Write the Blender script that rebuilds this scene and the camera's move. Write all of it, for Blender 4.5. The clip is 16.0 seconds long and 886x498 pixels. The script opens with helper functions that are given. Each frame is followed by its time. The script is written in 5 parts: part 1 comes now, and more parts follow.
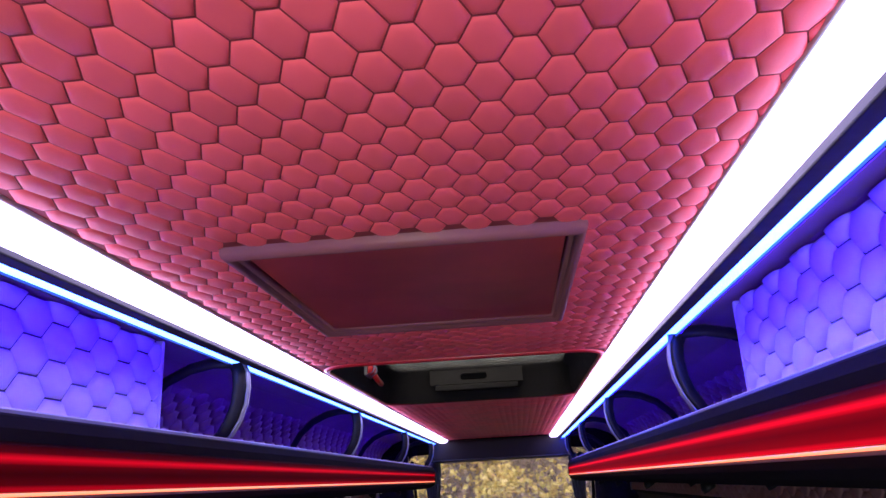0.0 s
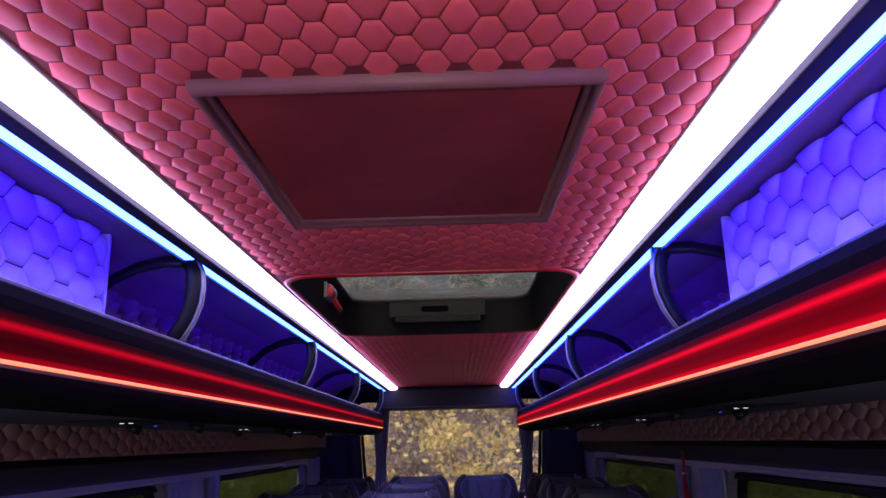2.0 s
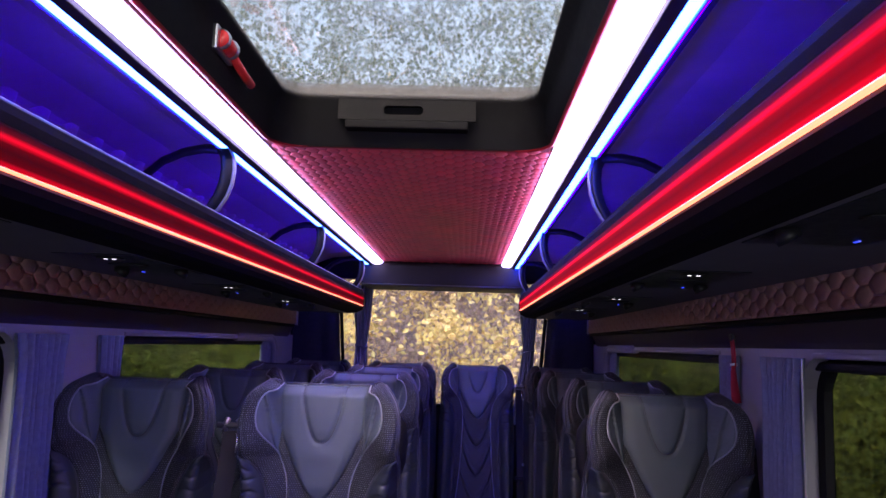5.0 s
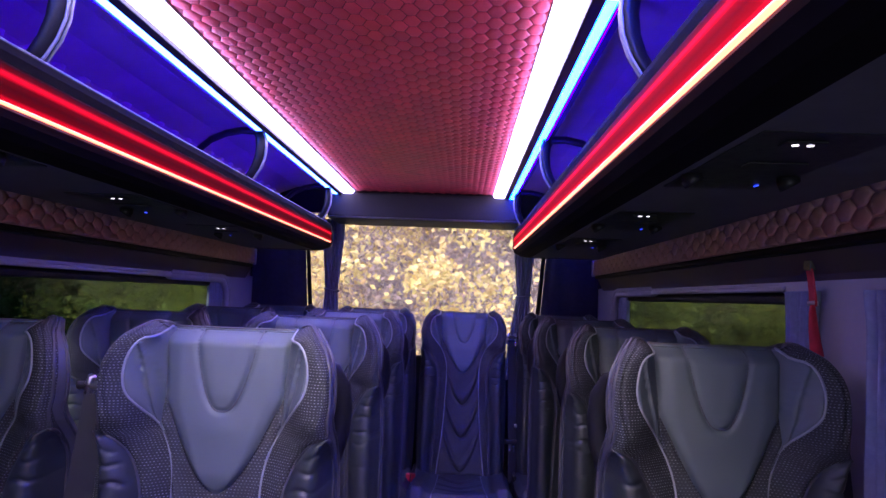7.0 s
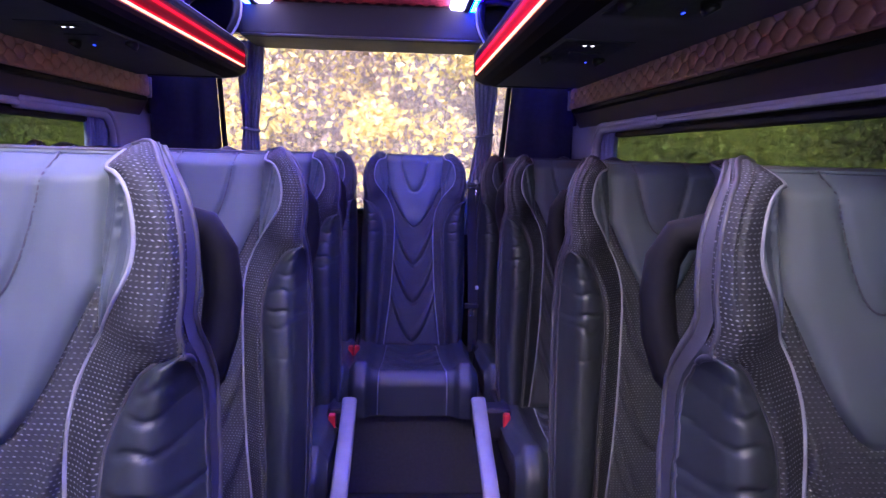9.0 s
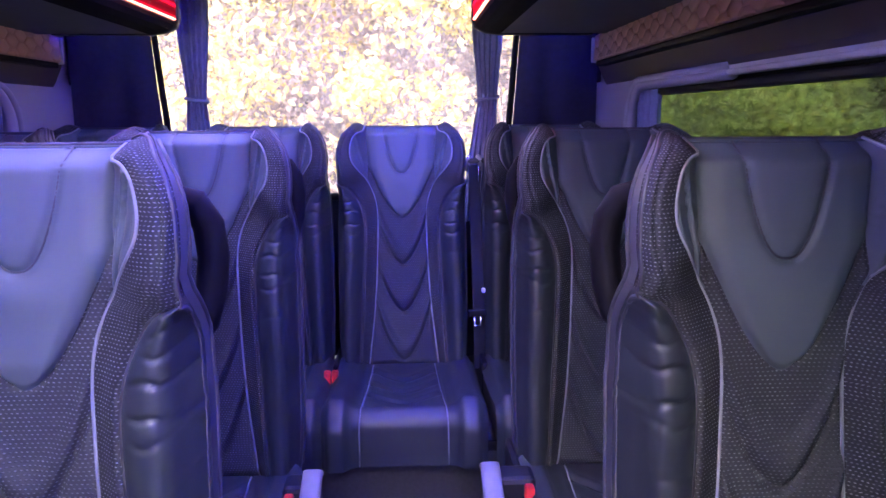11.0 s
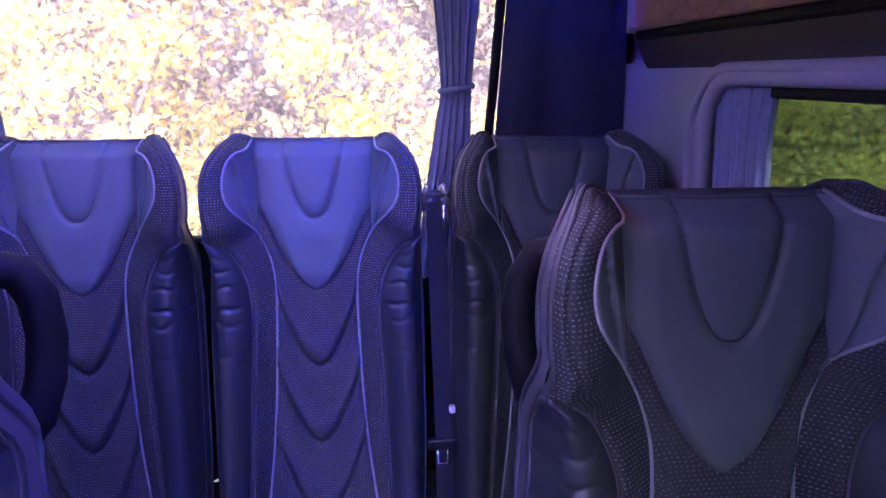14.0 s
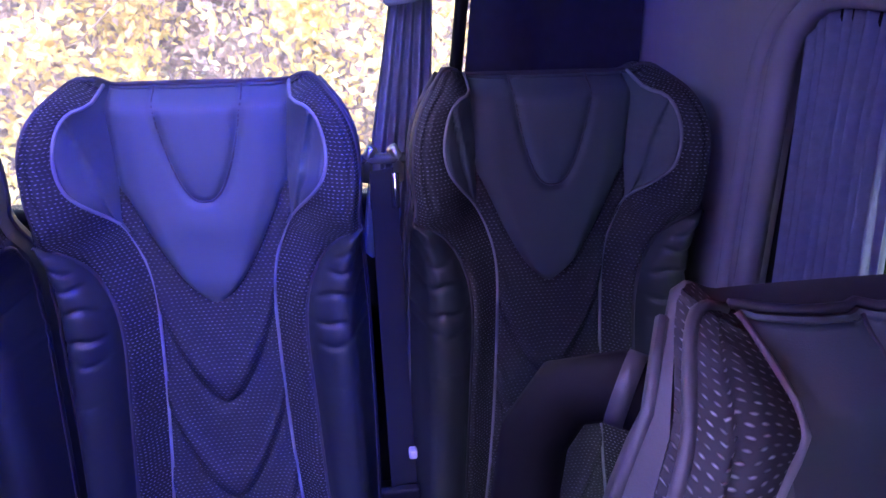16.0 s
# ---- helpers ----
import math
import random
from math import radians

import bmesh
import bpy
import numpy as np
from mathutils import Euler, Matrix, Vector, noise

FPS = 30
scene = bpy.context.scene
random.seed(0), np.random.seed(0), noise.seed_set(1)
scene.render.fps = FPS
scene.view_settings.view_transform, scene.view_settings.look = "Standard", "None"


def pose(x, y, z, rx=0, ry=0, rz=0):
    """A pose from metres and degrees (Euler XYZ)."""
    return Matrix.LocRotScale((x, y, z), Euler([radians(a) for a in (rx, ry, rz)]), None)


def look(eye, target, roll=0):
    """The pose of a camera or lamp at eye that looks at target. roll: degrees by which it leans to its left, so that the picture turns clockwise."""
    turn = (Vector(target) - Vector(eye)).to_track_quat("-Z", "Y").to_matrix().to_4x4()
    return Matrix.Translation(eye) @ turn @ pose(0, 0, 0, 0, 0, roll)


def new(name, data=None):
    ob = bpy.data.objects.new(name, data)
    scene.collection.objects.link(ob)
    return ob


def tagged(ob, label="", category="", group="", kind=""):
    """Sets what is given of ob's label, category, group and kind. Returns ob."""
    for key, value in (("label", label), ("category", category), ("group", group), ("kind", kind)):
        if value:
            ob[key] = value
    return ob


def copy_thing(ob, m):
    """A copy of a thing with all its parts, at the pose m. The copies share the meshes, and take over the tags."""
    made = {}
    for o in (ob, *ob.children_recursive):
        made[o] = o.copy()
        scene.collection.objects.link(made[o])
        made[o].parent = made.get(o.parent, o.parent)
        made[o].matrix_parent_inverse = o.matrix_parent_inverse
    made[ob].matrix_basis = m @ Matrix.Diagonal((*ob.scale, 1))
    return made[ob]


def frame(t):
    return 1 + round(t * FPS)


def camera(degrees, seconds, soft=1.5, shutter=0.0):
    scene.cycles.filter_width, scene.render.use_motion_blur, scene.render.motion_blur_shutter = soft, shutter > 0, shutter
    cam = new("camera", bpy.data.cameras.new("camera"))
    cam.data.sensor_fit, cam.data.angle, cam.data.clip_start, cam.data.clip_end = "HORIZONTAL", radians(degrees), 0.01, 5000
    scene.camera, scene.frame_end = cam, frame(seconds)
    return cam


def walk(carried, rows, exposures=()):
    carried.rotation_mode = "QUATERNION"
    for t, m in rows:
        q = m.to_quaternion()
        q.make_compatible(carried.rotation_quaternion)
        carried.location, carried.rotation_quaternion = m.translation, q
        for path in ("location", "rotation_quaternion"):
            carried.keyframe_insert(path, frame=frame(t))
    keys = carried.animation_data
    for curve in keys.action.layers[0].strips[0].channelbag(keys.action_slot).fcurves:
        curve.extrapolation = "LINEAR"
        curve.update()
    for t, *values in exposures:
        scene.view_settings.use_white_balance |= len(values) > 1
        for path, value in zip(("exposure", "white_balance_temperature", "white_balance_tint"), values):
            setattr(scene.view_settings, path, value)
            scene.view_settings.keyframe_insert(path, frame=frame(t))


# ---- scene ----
cam = camera(62.2, 16.0)
PATH = [
    (0, (0.113, -0.822, 1.507), (-0.045, 1.078, 2.113), -3.0),
    (0.5, (0.112, -0.817, 1.503), (-0.075, 1.069, 2.142), -2.3),
    (1, (0.093, -0.787, 1.485), (-0.116, 1.1, 2.114), -1.5),
    (1.5, (0.07, -0.744, 1.455), (-0.07, 1.171, 2.017), -1.2),
    (2, (0.051, -0.702, 1.422), (0.023, 1.232, 1.929), -1.4),
    (2.5, (0.097, -0.613, 1.404), (0.022, 1.335, 1.852), -0.3),
    (3, (0.152, -0.495, 1.378), (-0.041, 1.451, 1.796), 0.6),
    (3.5, (0.147, -0.361, 1.361), (-0.093, 1.588, 1.74), 1.3),
    (4, (0.128, -0.222, 1.337), (0.014, 1.749, 1.657), 1.2),
    (4.2, (0.134, -0.168, 1.332), (0.053, 1.808, 1.632), 1.4),
    (6.3, (0.152, 0.483, 1.29), (0.092, 2.472, 1.492), 2.4),
    (6.5, (0.158, 0.533, 1.284), (0.125, 2.524, 1.468), 2.2),
    (7, (0.197, 0.694, 1.274), (0.142, 2.689, 1.404), 2.1),
    (7.5, (0.225, 0.812, 1.262), (0.103, 2.808, 1.318), 1.6),
    (8, (0.193, 1.014, 1.237), (0.069, 3.01, 1.214), 1.3),
    (8.5, (0.166, 1.176, 1.222), (0.195, 3.172, 1.102), 1.7),
    (9, (0.169, 1.312, 1.206), (0.281, 3.293, 0.952), 1.6),
    (9.2, (0.176, 1.374, 1.218), (0.289, 3.349, 0.922), 1.1),
    (11.3, (0.237, 2.014, 1.238), (0.338, 3.976, 0.863), -0.6),
    (11.5, (0.239, 2.086, 1.247), (0.36, 4.043, 0.855), -0.6),
    (12, (0.268, 2.273, 1.285), (0.312, 4.229, 0.868), -0.6),
    (12.5, (0.29, 2.464, 1.309), (0.255, 4.403, 0.82), -1.6),
    (13, (0.294, 2.634, 1.322), (0.326, 4.573, 0.83), -1.8),
    (13.5, (0.293, 2.738, 1.315), (0.436, 4.679, 0.853), -1.0),
    (14, (0.32, 2.871, 1.32), (0.516, 4.807, 0.86), -0.1),
    (14.5, (0.352, 2.977, 1.33), (0.508, 4.908, 0.828), -0.3),
    (15, (0.372, 3.147, 1.367), (0.52, 5.056, 0.796), -0.7),
    (15.5, (0.384, 3.265, 1.364), (0.594, 5.15, 0.719), -1.3),
    (16, (0.385, 3.317, 1.358), (0.661, 5.149, 0.607), -0.3),
]
# stops, white balance in kelvin, tint
EXPOSURES = [(0, 1.55, 6350, 18), (0.8, 1.25, 6300, 20), (2, 1.25, 6250, 24), (3, 1.5, 6250, 24), (4.2, 1.95, 6200, 24), (6.5, 2.48, 5800, 28), (8.5, 3.1, 5600, 28), (9.2, 3.35, 5700, 24), (11.5, 3.95, 5500, 22), (13, 3.94, 5400, 24), (15, 3.7, 5400, 25), (16, 3.7, 5200, 25)]
walk(cam, [(t, look(eye, target, roll)) for t, eye, target, roll in PATH], EXPOSURES)

# ---- light ----
world = bpy.data.worlds.new("overcast_sky")
scene.world = world
world.use_nodes = True
wn = world.node_tree
sky = wn.nodes.new("ShaderNodeTexSky")
sky.sky_type = "NISHITA"
sky.sun_disc = False
sky.sun_elevation, sky.sun_rotation = radians(41), radians(189)
sky.air_density, sky.dust_density = 1.2, 3.0
wn.links.new(sky.outputs[0], wn.nodes["Background"].inputs[0])
wn.nodes["Background"].inputs[1].default_value = 0.15
sun = new("sun", bpy.data.lights.new("sun", "SUN"))
sun.data.energy, sun.data.angle, sun.data.color = 1.5, radians(45), (1.0, 0.95, 0.88)
sun.matrix_world = look((-0.9, -6, 5.3), (0, 0, 0))
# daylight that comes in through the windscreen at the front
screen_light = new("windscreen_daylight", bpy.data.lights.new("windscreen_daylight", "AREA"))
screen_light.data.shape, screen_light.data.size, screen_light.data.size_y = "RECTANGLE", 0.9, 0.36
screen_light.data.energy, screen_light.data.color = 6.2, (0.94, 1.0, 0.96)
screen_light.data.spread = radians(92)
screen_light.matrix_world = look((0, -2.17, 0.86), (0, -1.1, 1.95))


# ---- materials ----
class Nodes:
    """A node material under construction."""

    def __init__(self, name, rough=0.6, metal=0.0, spec=0.5):
        self.m = bpy.data.materials.new(name)
        self.m.use_nodes = True
        self.t = self.m.node_tree
        self.b = self.t.nodes["Principled BSDF"]
        self.b.inputs["Roughness"].default_value = rough
        self.b.inputs["Metallic"].default_value = metal
        self.b.inputs["Specular IOR Level"].default_value = spec

    def add(self, kind, **values):
        n = self.t.nodes.new(kind)
        for k, v in values.items():
            n.inputs[k].default_value = v
        return n

    def link(self, a, b):
        self.t.links.new(a, b)

    def coords(self):
        return self.add("ShaderNodeTexCoord").outputs["Object"]

    def noise(self, scale, detail=4.0, rough=0.55, vec=None):
        n = self.add("ShaderNodeTexNoise", Scale=scale, Detail=detail, Roughness=rough)
        self.link(vec or self.coords(), n.inputs["Vector"])
        return n.outputs["Fac"]

    def ramp(self, fac, stops):
        n = self.add("ShaderNodeValToRGB")
        e = n.color_ramp.elements
        while len(e) < len(stops):
            e.new(0.5)
        for el, (p, c) in zip(e, stops):
            el.position, el.color = p, (*c, 1)
        self.link(fac, n.inputs["Fac"])
        return n.outputs["Color"]

    def math(self, op, a, b=0.0, c=0.0):
        n = self.add("ShaderNodeMath")
        n.operation = op
        for i, v in enumerate((a, b, c)):
            if isinstance(v, (int, float)):
                n.inputs[i].default_value = v
            else:
                self.link(v, n.inputs[i])
        return n.outputs[0]

    def mix(self, fac, a, b):
        n = self.add("ShaderNodeMix")
        n.data_type = "RGBA"
        for sock, v in ((n.inputs[0], fac), (n.inputs[6], a), (n.inputs[7], b)):
            if isinstance(v, (int, float)):
                sock.default_value = v
            elif isinstance(v, tuple):
                sock.default_value = (*v, 1)
            else:
                self.link(v, sock)
        return n.outputs[2]

    def colour(self, v):
        if isinstance(v, tuple):
            self.b.inputs["Base Color"].default_value = (*v, 1)
        else:
            self.link(v, self.b.inputs["Base Color"])

    def bump(self, height, strength=0.3, dist=0.002):
        n = self.add("ShaderNodeBump", Strength=strength, Distance=dist)
        self.link(height, n.inputs["Height"])
        self.link(n.outputs[0], self.b.inputs["Normal"])

    def emit(self, col, strength):
        if isinstance(col, tuple):
            self.b.inputs["Emission Color"].default_value = (*col, 1)
        else:
            self.link(col, self.b.inputs["Emission Color"])
        self.b.inputs["Emission Strength"].default_value = strength


def dim(c, k):
    return tuple(v * k for v in c)


def leather(name, col, rough=0.45, grain=900, wear=0.25, spread=0.0):
    """Grained leather with soft blotches; spread varies whole pads."""
    n = Nodes(name, rough)
    big, fine = n.noise(6.0, 3), n.noise(grain, 2)
    c = n.ramp(big, [(0.3, dim(col, 1 - wear)), (0.7, dim(col, 1 + wear))])
    if spread:
        g = n.add("ShaderNodeNewGeometry")
        v = n.math("MULTIPLY_ADD", g.outputs["Random Per Island"], spread, 1 - spread / 2)
        c = n.mix(1.0, c, c)
        mul = n.add("ShaderNodeVectorMath")
        mul.operation = "SCALE"
        n.link(c, mul.inputs[0])
        n.link(v, mul.inputs["Scale"])
        c = mul.outputs[0]
    n.colour(c)
    n.link(n.math("MULTIPLY_ADD", big, 0.25, rough - 0.12), n.b.inputs["Roughness"])
    n.bump(fine, 0.25, 0.0006)
    return n.m


def plain(name, col, rough=0.5, metal=0.0, scale=30.0, wear=0.15, bump=0.1, spec=0.5):
    n = Nodes(name, rough, metal, spec)
    f = n.noise(scale, 5)
    n.colour(n.ramp(f, [(0.3, dim(col, 1 - wear)), (0.7, dim(col, 1 + wear))]))
    n.link(n.math("MULTIPLY_ADD", f, 0.2, rough - 0.1), n.b.inputs["Roughness"])
    n.bump(n.noise(scale * 12, 2), bump, 0.0008)
    return n.m


def lamp_mat(name, col, strength, base=0.8):
    n = Nodes(name, 0.4)
    n.colour((base, base, base))
    n.emit(col, strength)
    return n.m


def mesh_fabric(name, base, dot, pu=0.0074, pv=0.0054):
    """Woven spacer mesh: staggered rows of bright thread floats on a dark ground."""
    n = Nodes(name, 0.75)
    xyz = n.add("ShaderNodeSeparateXYZ")
    n.link(n.add("ShaderNodeTexCoord").outputs["UV"], xyz.inputs[0])
    v = n.math("DIVIDE", xyz.outputs["Y"], pv)
    row = n.math("FLOOR", v)
    odd = n.math("MULTIPLY", n.math("MODULO", n.math("ABSOLUTE", row), 2.0), 0.5)
    u = n.math("ADD", n.math("DIVIDE", xyz.outputs["X"], pu), odd)
    fu = n.math("ABSOLUTE", n.math("SUBTRACT", n.math("FRACT", u), 0.5))
    fv = n.math("ABSOLUTE", n.math("SUBTRACT", n.math("FRACT", v), 0.5))
    d = n.math("ADD", n.math("MULTIPLY", n.math("POWER", fu, 2.0), 9.0), n.math("MULTIPLY", n.math("POWER", fv, 2.0), 22.0))
    mask = n.math("SUBTRACT", 1.0, n.math("MINIMUM", d, 1.0))
    cell = n.add("ShaderNodeCombineXYZ")
    n.link(n.math("FLOOR", u), cell.inputs[0])
    n.link(row, cell.inputs[1])
    white = n.add("ShaderNodeTexWhiteNoise")
    n.link(cell.outputs[0], white.inputs["Vector"])
    big = n.noise(9.0, 3)
    shine = n.math("MULTIPLY", n.math("POWER", mask, 1.35), n.math("MULTIPLY", n.math("MULTIPLY_ADD", white.outputs["Value"], 0.9, 0.35), n.math("MULTIPLY_ADD", big, 1.2, 0.2)))
    n.colour(n.mix(shine, base, dot))
    n.bump(mask, 0.6, 0.0016)
    return n.m


LEATHER_CEIL = leather("salmon_leather", (0.88, 0.115, 0.150), 0.52, spread=0.16, wear=0.1)
LEATHER_PAD = leather("dusty_pink_leather", (0.42, 0.23, 0.23), 0.55, wear=0.08)
LEATHER_WHITE = leather("pale_leather", (0.80, 0.72, 0.74), 0.45, wear=0.08)
LEATHER_NAVY = leather("navy_leather", (0.34, 0.19, 0.21), 0.6, wear=0.15)
LEATHER_GREY = leather("grey_leather", (0.088, 0.110, 0.120), 0.55, wear=0.06)
LEATHER_DARK = leather("charcoal_leather", (0.026, 0.032, 0.034), 0.42, wear=0.12)
LEATHER_EDGE = leather("edge_leather", (0.078, 0.081, 0.088), 0.5, wear=0.1)
LEATHER_BLACK = leather("black_leather", (0.008, 0.007, 0.009), 0.7, wear=0.3)
LEATHER_MAROON = leather("maroon_leather", (0.22, 0.075, 0.085), 0.55, wear=0.12)
SEAM = plain("dark_red_seam", (0.20, 0.020, 0.034), 0.8, scale=30)
FABRIC_MESH = mesh_fabric("mesh_fabric", (0.020, 0.022, 0.024), (0.30, 0.32, 0.33), 0.0064, 0.0051)
LEATHER_SHELL = leather("back_leather", (0.055, 0.057, 0.061), 0.5, wear=0.15)
FABRIC_FINE = mesh_fabric("fine_mesh_fabric", (0.028, 0.031, 0.034), (0.19, 0.205, 0.215), 0.0064, 0.0051)
PIPING = plain("grey_piping", (0.24, 0.255, 0.28), 0.5)
PIPING_DARK = plain("dark_piping", (0.05, 0.05, 0.06), 0.5)
PIPING_EDGE = plain("wing_edge_piping", (0.050, 0.050, 0.060), 0.45)
BLACK_PLASTIC = plain("black_plastic", (0.010, 0.010, 0.012), 0.5, scale=60, spec=0.3)
GLOSS_BLACK = plain("gloss_black_plastic", (0.005, 0.005, 0.006), 0.42, scale=40)
SOFFIT = plain("dark_soffit_vinyl", (0.098, 0.090, 0.104), 0.7, scale=20, bump=0.3, spec=0.25)
LIP_BLACK = plain("matt_black_lip", (0.009, 0.007, 0.009), 0.9, scale=20, spec=0.04)
GREY_PLASTIC = plain("grey_plastic", (0.075, 0.078, 0.082), 0.45)
HATCH_BLACK = plain("hatch_plastic", (0.006, 0.006, 0.007), 0.68, scale=60, spec=0.08)
DARK_PLASTIC = plain("dark_grey_plastic", (0.028, 0.029, 0.032), 0.45)
TRIM = plain("pale_grey_trim", (0.272, 0.262, 0.286), 0.55, scale=8, wear=0.06)
COVE = plain("brown_grey_vinyl", (0.06, 0.045, 0.052), 0.6, scale=12)
NAVY_FABRIC = plain("navy_fabric", (0.018, 0.018, 0.034), 0.85, scale=45, wear=0.3, bump=0.5)
ARM_GREY = plain("armrest_grey", (0.20, 0.20, 0.21), 0.42, 0.1, wear=0.08)
SILVER = plain("silver_plastic", (0.42, 0.43, 0.45), 0.35, 0.3, wear=0.08)
CHROME = plain("chrome", (0.75, 0.75, 0.78), 0.16, 1.0, wear=0.05)
SATIN_EDGE = plain("satin_silver_edge", (0.34, 0.34, 0.37), 0.48, 0.5, wear=0.15)
HATCH_RED_GLARE = plain("red_edge_glare", (0.42, 0.010, 0.022), 0.32)
STEEL = plain("steel", (0.5, 0.5, 0.52), 0.3, 1.0)
RED_PLASTIC = plain("red_plastic", (0.62, 0.03, 0.03), 0.35)
RED_WEB = plain("red_cloth", (0.38, 0.015, 0.03), 0.8, scale=80, bump=0.5)
WEBBING = plain("seat_belt_webbing", (0.018, 0.019, 0.022), 0.6, scale=150, bump=0.6)
FLOOR_MAT = plain("charcoal_floor_vinyl", (0.03, 0.03, 0.034), 0.6, scale=90, wear=0.3, bump=0.3)
RUBBER = plain("black_rubber", (0.007, 0.007, 0.008), 0.6, spec=0.12)
BARRIER_ORANGE = plain("orange_barrier_plastic", (0.75, 0.13, 0.03), 0.5)
REFLECT_WHITE = plain("white_reflector", (0.75, 0.75, 0.75), 0.4)
BARK = plain("bark", (0.24, 0.18, 0.15), 0.9, scale=20, wear=0.4, bump=0.8)

WHITE_LED = lamp_mat("white_led_diffuser", (0.62, 0.53, 1.0), 2.6)
BLUE_LED = lamp_mat("blue_led_diffuser", (0.04, 0.12, 1.0), 6.0)
BLUE_LED_STRONG = lamp_mat("bright_blue_led_diffuser", (0.012, 0.040, 1.0), 22.0)
RED_LED = lamp_mat("red_led_diffuser", (1.0, 0.20, 0.085), 0.85, 0.1)
# A little emission stands in for the glint on unlit reading lamps.
SPOT_GLINT = lamp_mat("reading_lamp_glint", (1.0, 0.97, 0.92), 0.4)
# Added glow, out of sight, that turns the locker fronts deep blue.
BLUE_SIDE_FILL = lamp_mat("blue_side_fill", (0.03, 0.0, 1.0), 10.0)
INDICATOR_LED = lamp_mat("blue_indicator_led", (0.02, 0.05, 1.0), 0.35)


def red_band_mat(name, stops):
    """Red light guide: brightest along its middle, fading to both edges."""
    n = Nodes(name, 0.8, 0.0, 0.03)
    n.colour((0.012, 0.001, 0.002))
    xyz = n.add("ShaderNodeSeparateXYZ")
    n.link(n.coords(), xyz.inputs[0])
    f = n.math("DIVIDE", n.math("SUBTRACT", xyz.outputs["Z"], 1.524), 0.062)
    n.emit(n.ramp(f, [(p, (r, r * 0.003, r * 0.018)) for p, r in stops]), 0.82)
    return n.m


# The first stops paint the LED line's red glow along the lower edge.
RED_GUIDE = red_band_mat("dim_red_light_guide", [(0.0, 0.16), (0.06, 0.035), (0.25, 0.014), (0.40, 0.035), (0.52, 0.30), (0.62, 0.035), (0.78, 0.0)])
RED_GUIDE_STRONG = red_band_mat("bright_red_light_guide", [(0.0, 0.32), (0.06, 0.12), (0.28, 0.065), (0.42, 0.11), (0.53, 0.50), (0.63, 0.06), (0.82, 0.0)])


def glass_mat(name, tint, rough=0.0, gloss=0.3, haze=0.0, soften=0.0, pale_film=0.0):
    """Thin window glass: clear through, with a light surface gloss."""
    n = Nodes(name)
    out = n.t.nodes["Material Output"]
    tr, gl, mx = n.add("ShaderNodeBsdfTransparent"), n.add("ShaderNodeBsdfGlossy", Roughness=0.03 + rough), n.add("ShaderNodeMixShader")
    tr.inputs[0].default_value = (*tint, 1)
    fr = n.add("ShaderNodeLayerWeight", Blend=0.5)
    n.link(n.math("MULTIPLY", n.math("MULTIPLY_ADD", n.math("POWER", fr.outputs["Facing"], 5.0), 0.96, 0.04), gloss), mx.inputs[0])
    clear = tr.outputs[0]
    if soften:
        # a rough refraction that softens what lies behind
        blur, veil = n.add("ShaderNodeBsdfRefraction", Roughness=0.09, IOR=1.035), n.add("ShaderNodeMixShader", Fac=soften)
        blur.inputs[0].default_value = (*tint, 1)
        n.link(clear, veil.inputs[1])
        n.link(blur.outputs[0], veil.inputs[2])
        clear = veil.outputs[0]
    if pale_film:
        # a pale translucent film added to haze the view, uneven in patches
        pale, veil = n.add("ShaderNodeBsdfTranslucent"), n.add("ShaderNodeMixShader")
        pale.inputs[0].default_value = (0.86, 0.80, 0.82, 1)
        n.link(n.math("MULTIPLY_ADD", n.noise(3.0, 4), pale_film * 0.6, pale_film * 0.7), veil.inputs[0])
        n.link(clear, veil.inputs[1])
        n.link(pale.outputs[0], veil.inputs[2])
        clear = veil.outputs[0]
    if haze:
        tl, hz = n.add("ShaderNodeBsdfRefraction", Roughness=0.16, IOR=1.03), n.add("ShaderNodeMixShader", Fac=haze)
        n.link(n.ramp(n.noise(9.0, 5), [(0.35, (0.66, 0.68, 0.62)), (0.7, (0.84, 0.86, 0.80))]), tl.inputs[0])
        film, both = n.add("ShaderNodeBsdfTranslucent"), n.add("ShaderNodeMixShader", Fac=0.20)
        n.link(n.ramp(n.noise(22.0, 6), [(0.35, (0.62, 0.60, 0.54)), (0.7, (0.86, 0.84, 0.78))]), film.inputs[0])
        n.link(tl.outputs[0], both.inputs[1])
        n.link(film.outputs[0], both.inputs[2])
        # raindrops and specks on the pane
        drops = n.add("ShaderNodeTexVoronoi", Scale=46.0)
        n.link(n.coords(), drops.inputs["Vector"])
        patch = n.ramp(n.noise(5.0, 3), [(0.48, (0, 0, 0)), (0.62, (1, 1, 1))])
        dot = n.math("MULTIPLY", n.math("LESS_THAN", drops.outputs["Distance"], 0.16), patch)
        n.link(n.math("MULTIPLY_ADD", dot, 0.4, 0.16), both.inputs[0])
        n.link(n.math("MULTIPLY_ADD", dot, 0.3, haze), hz.inputs[0])
        n.link(clear, hz.inputs[1])
        n.link(both.outputs[0], hz.inputs[2])
        clear = hz.outputs[0]
    n.link(clear, mx.inputs[1])
    n.link(gl.outputs[0], mx.inputs[2])
    n.link(mx.outputs[0], out.inputs["Surface"])
    return n.m


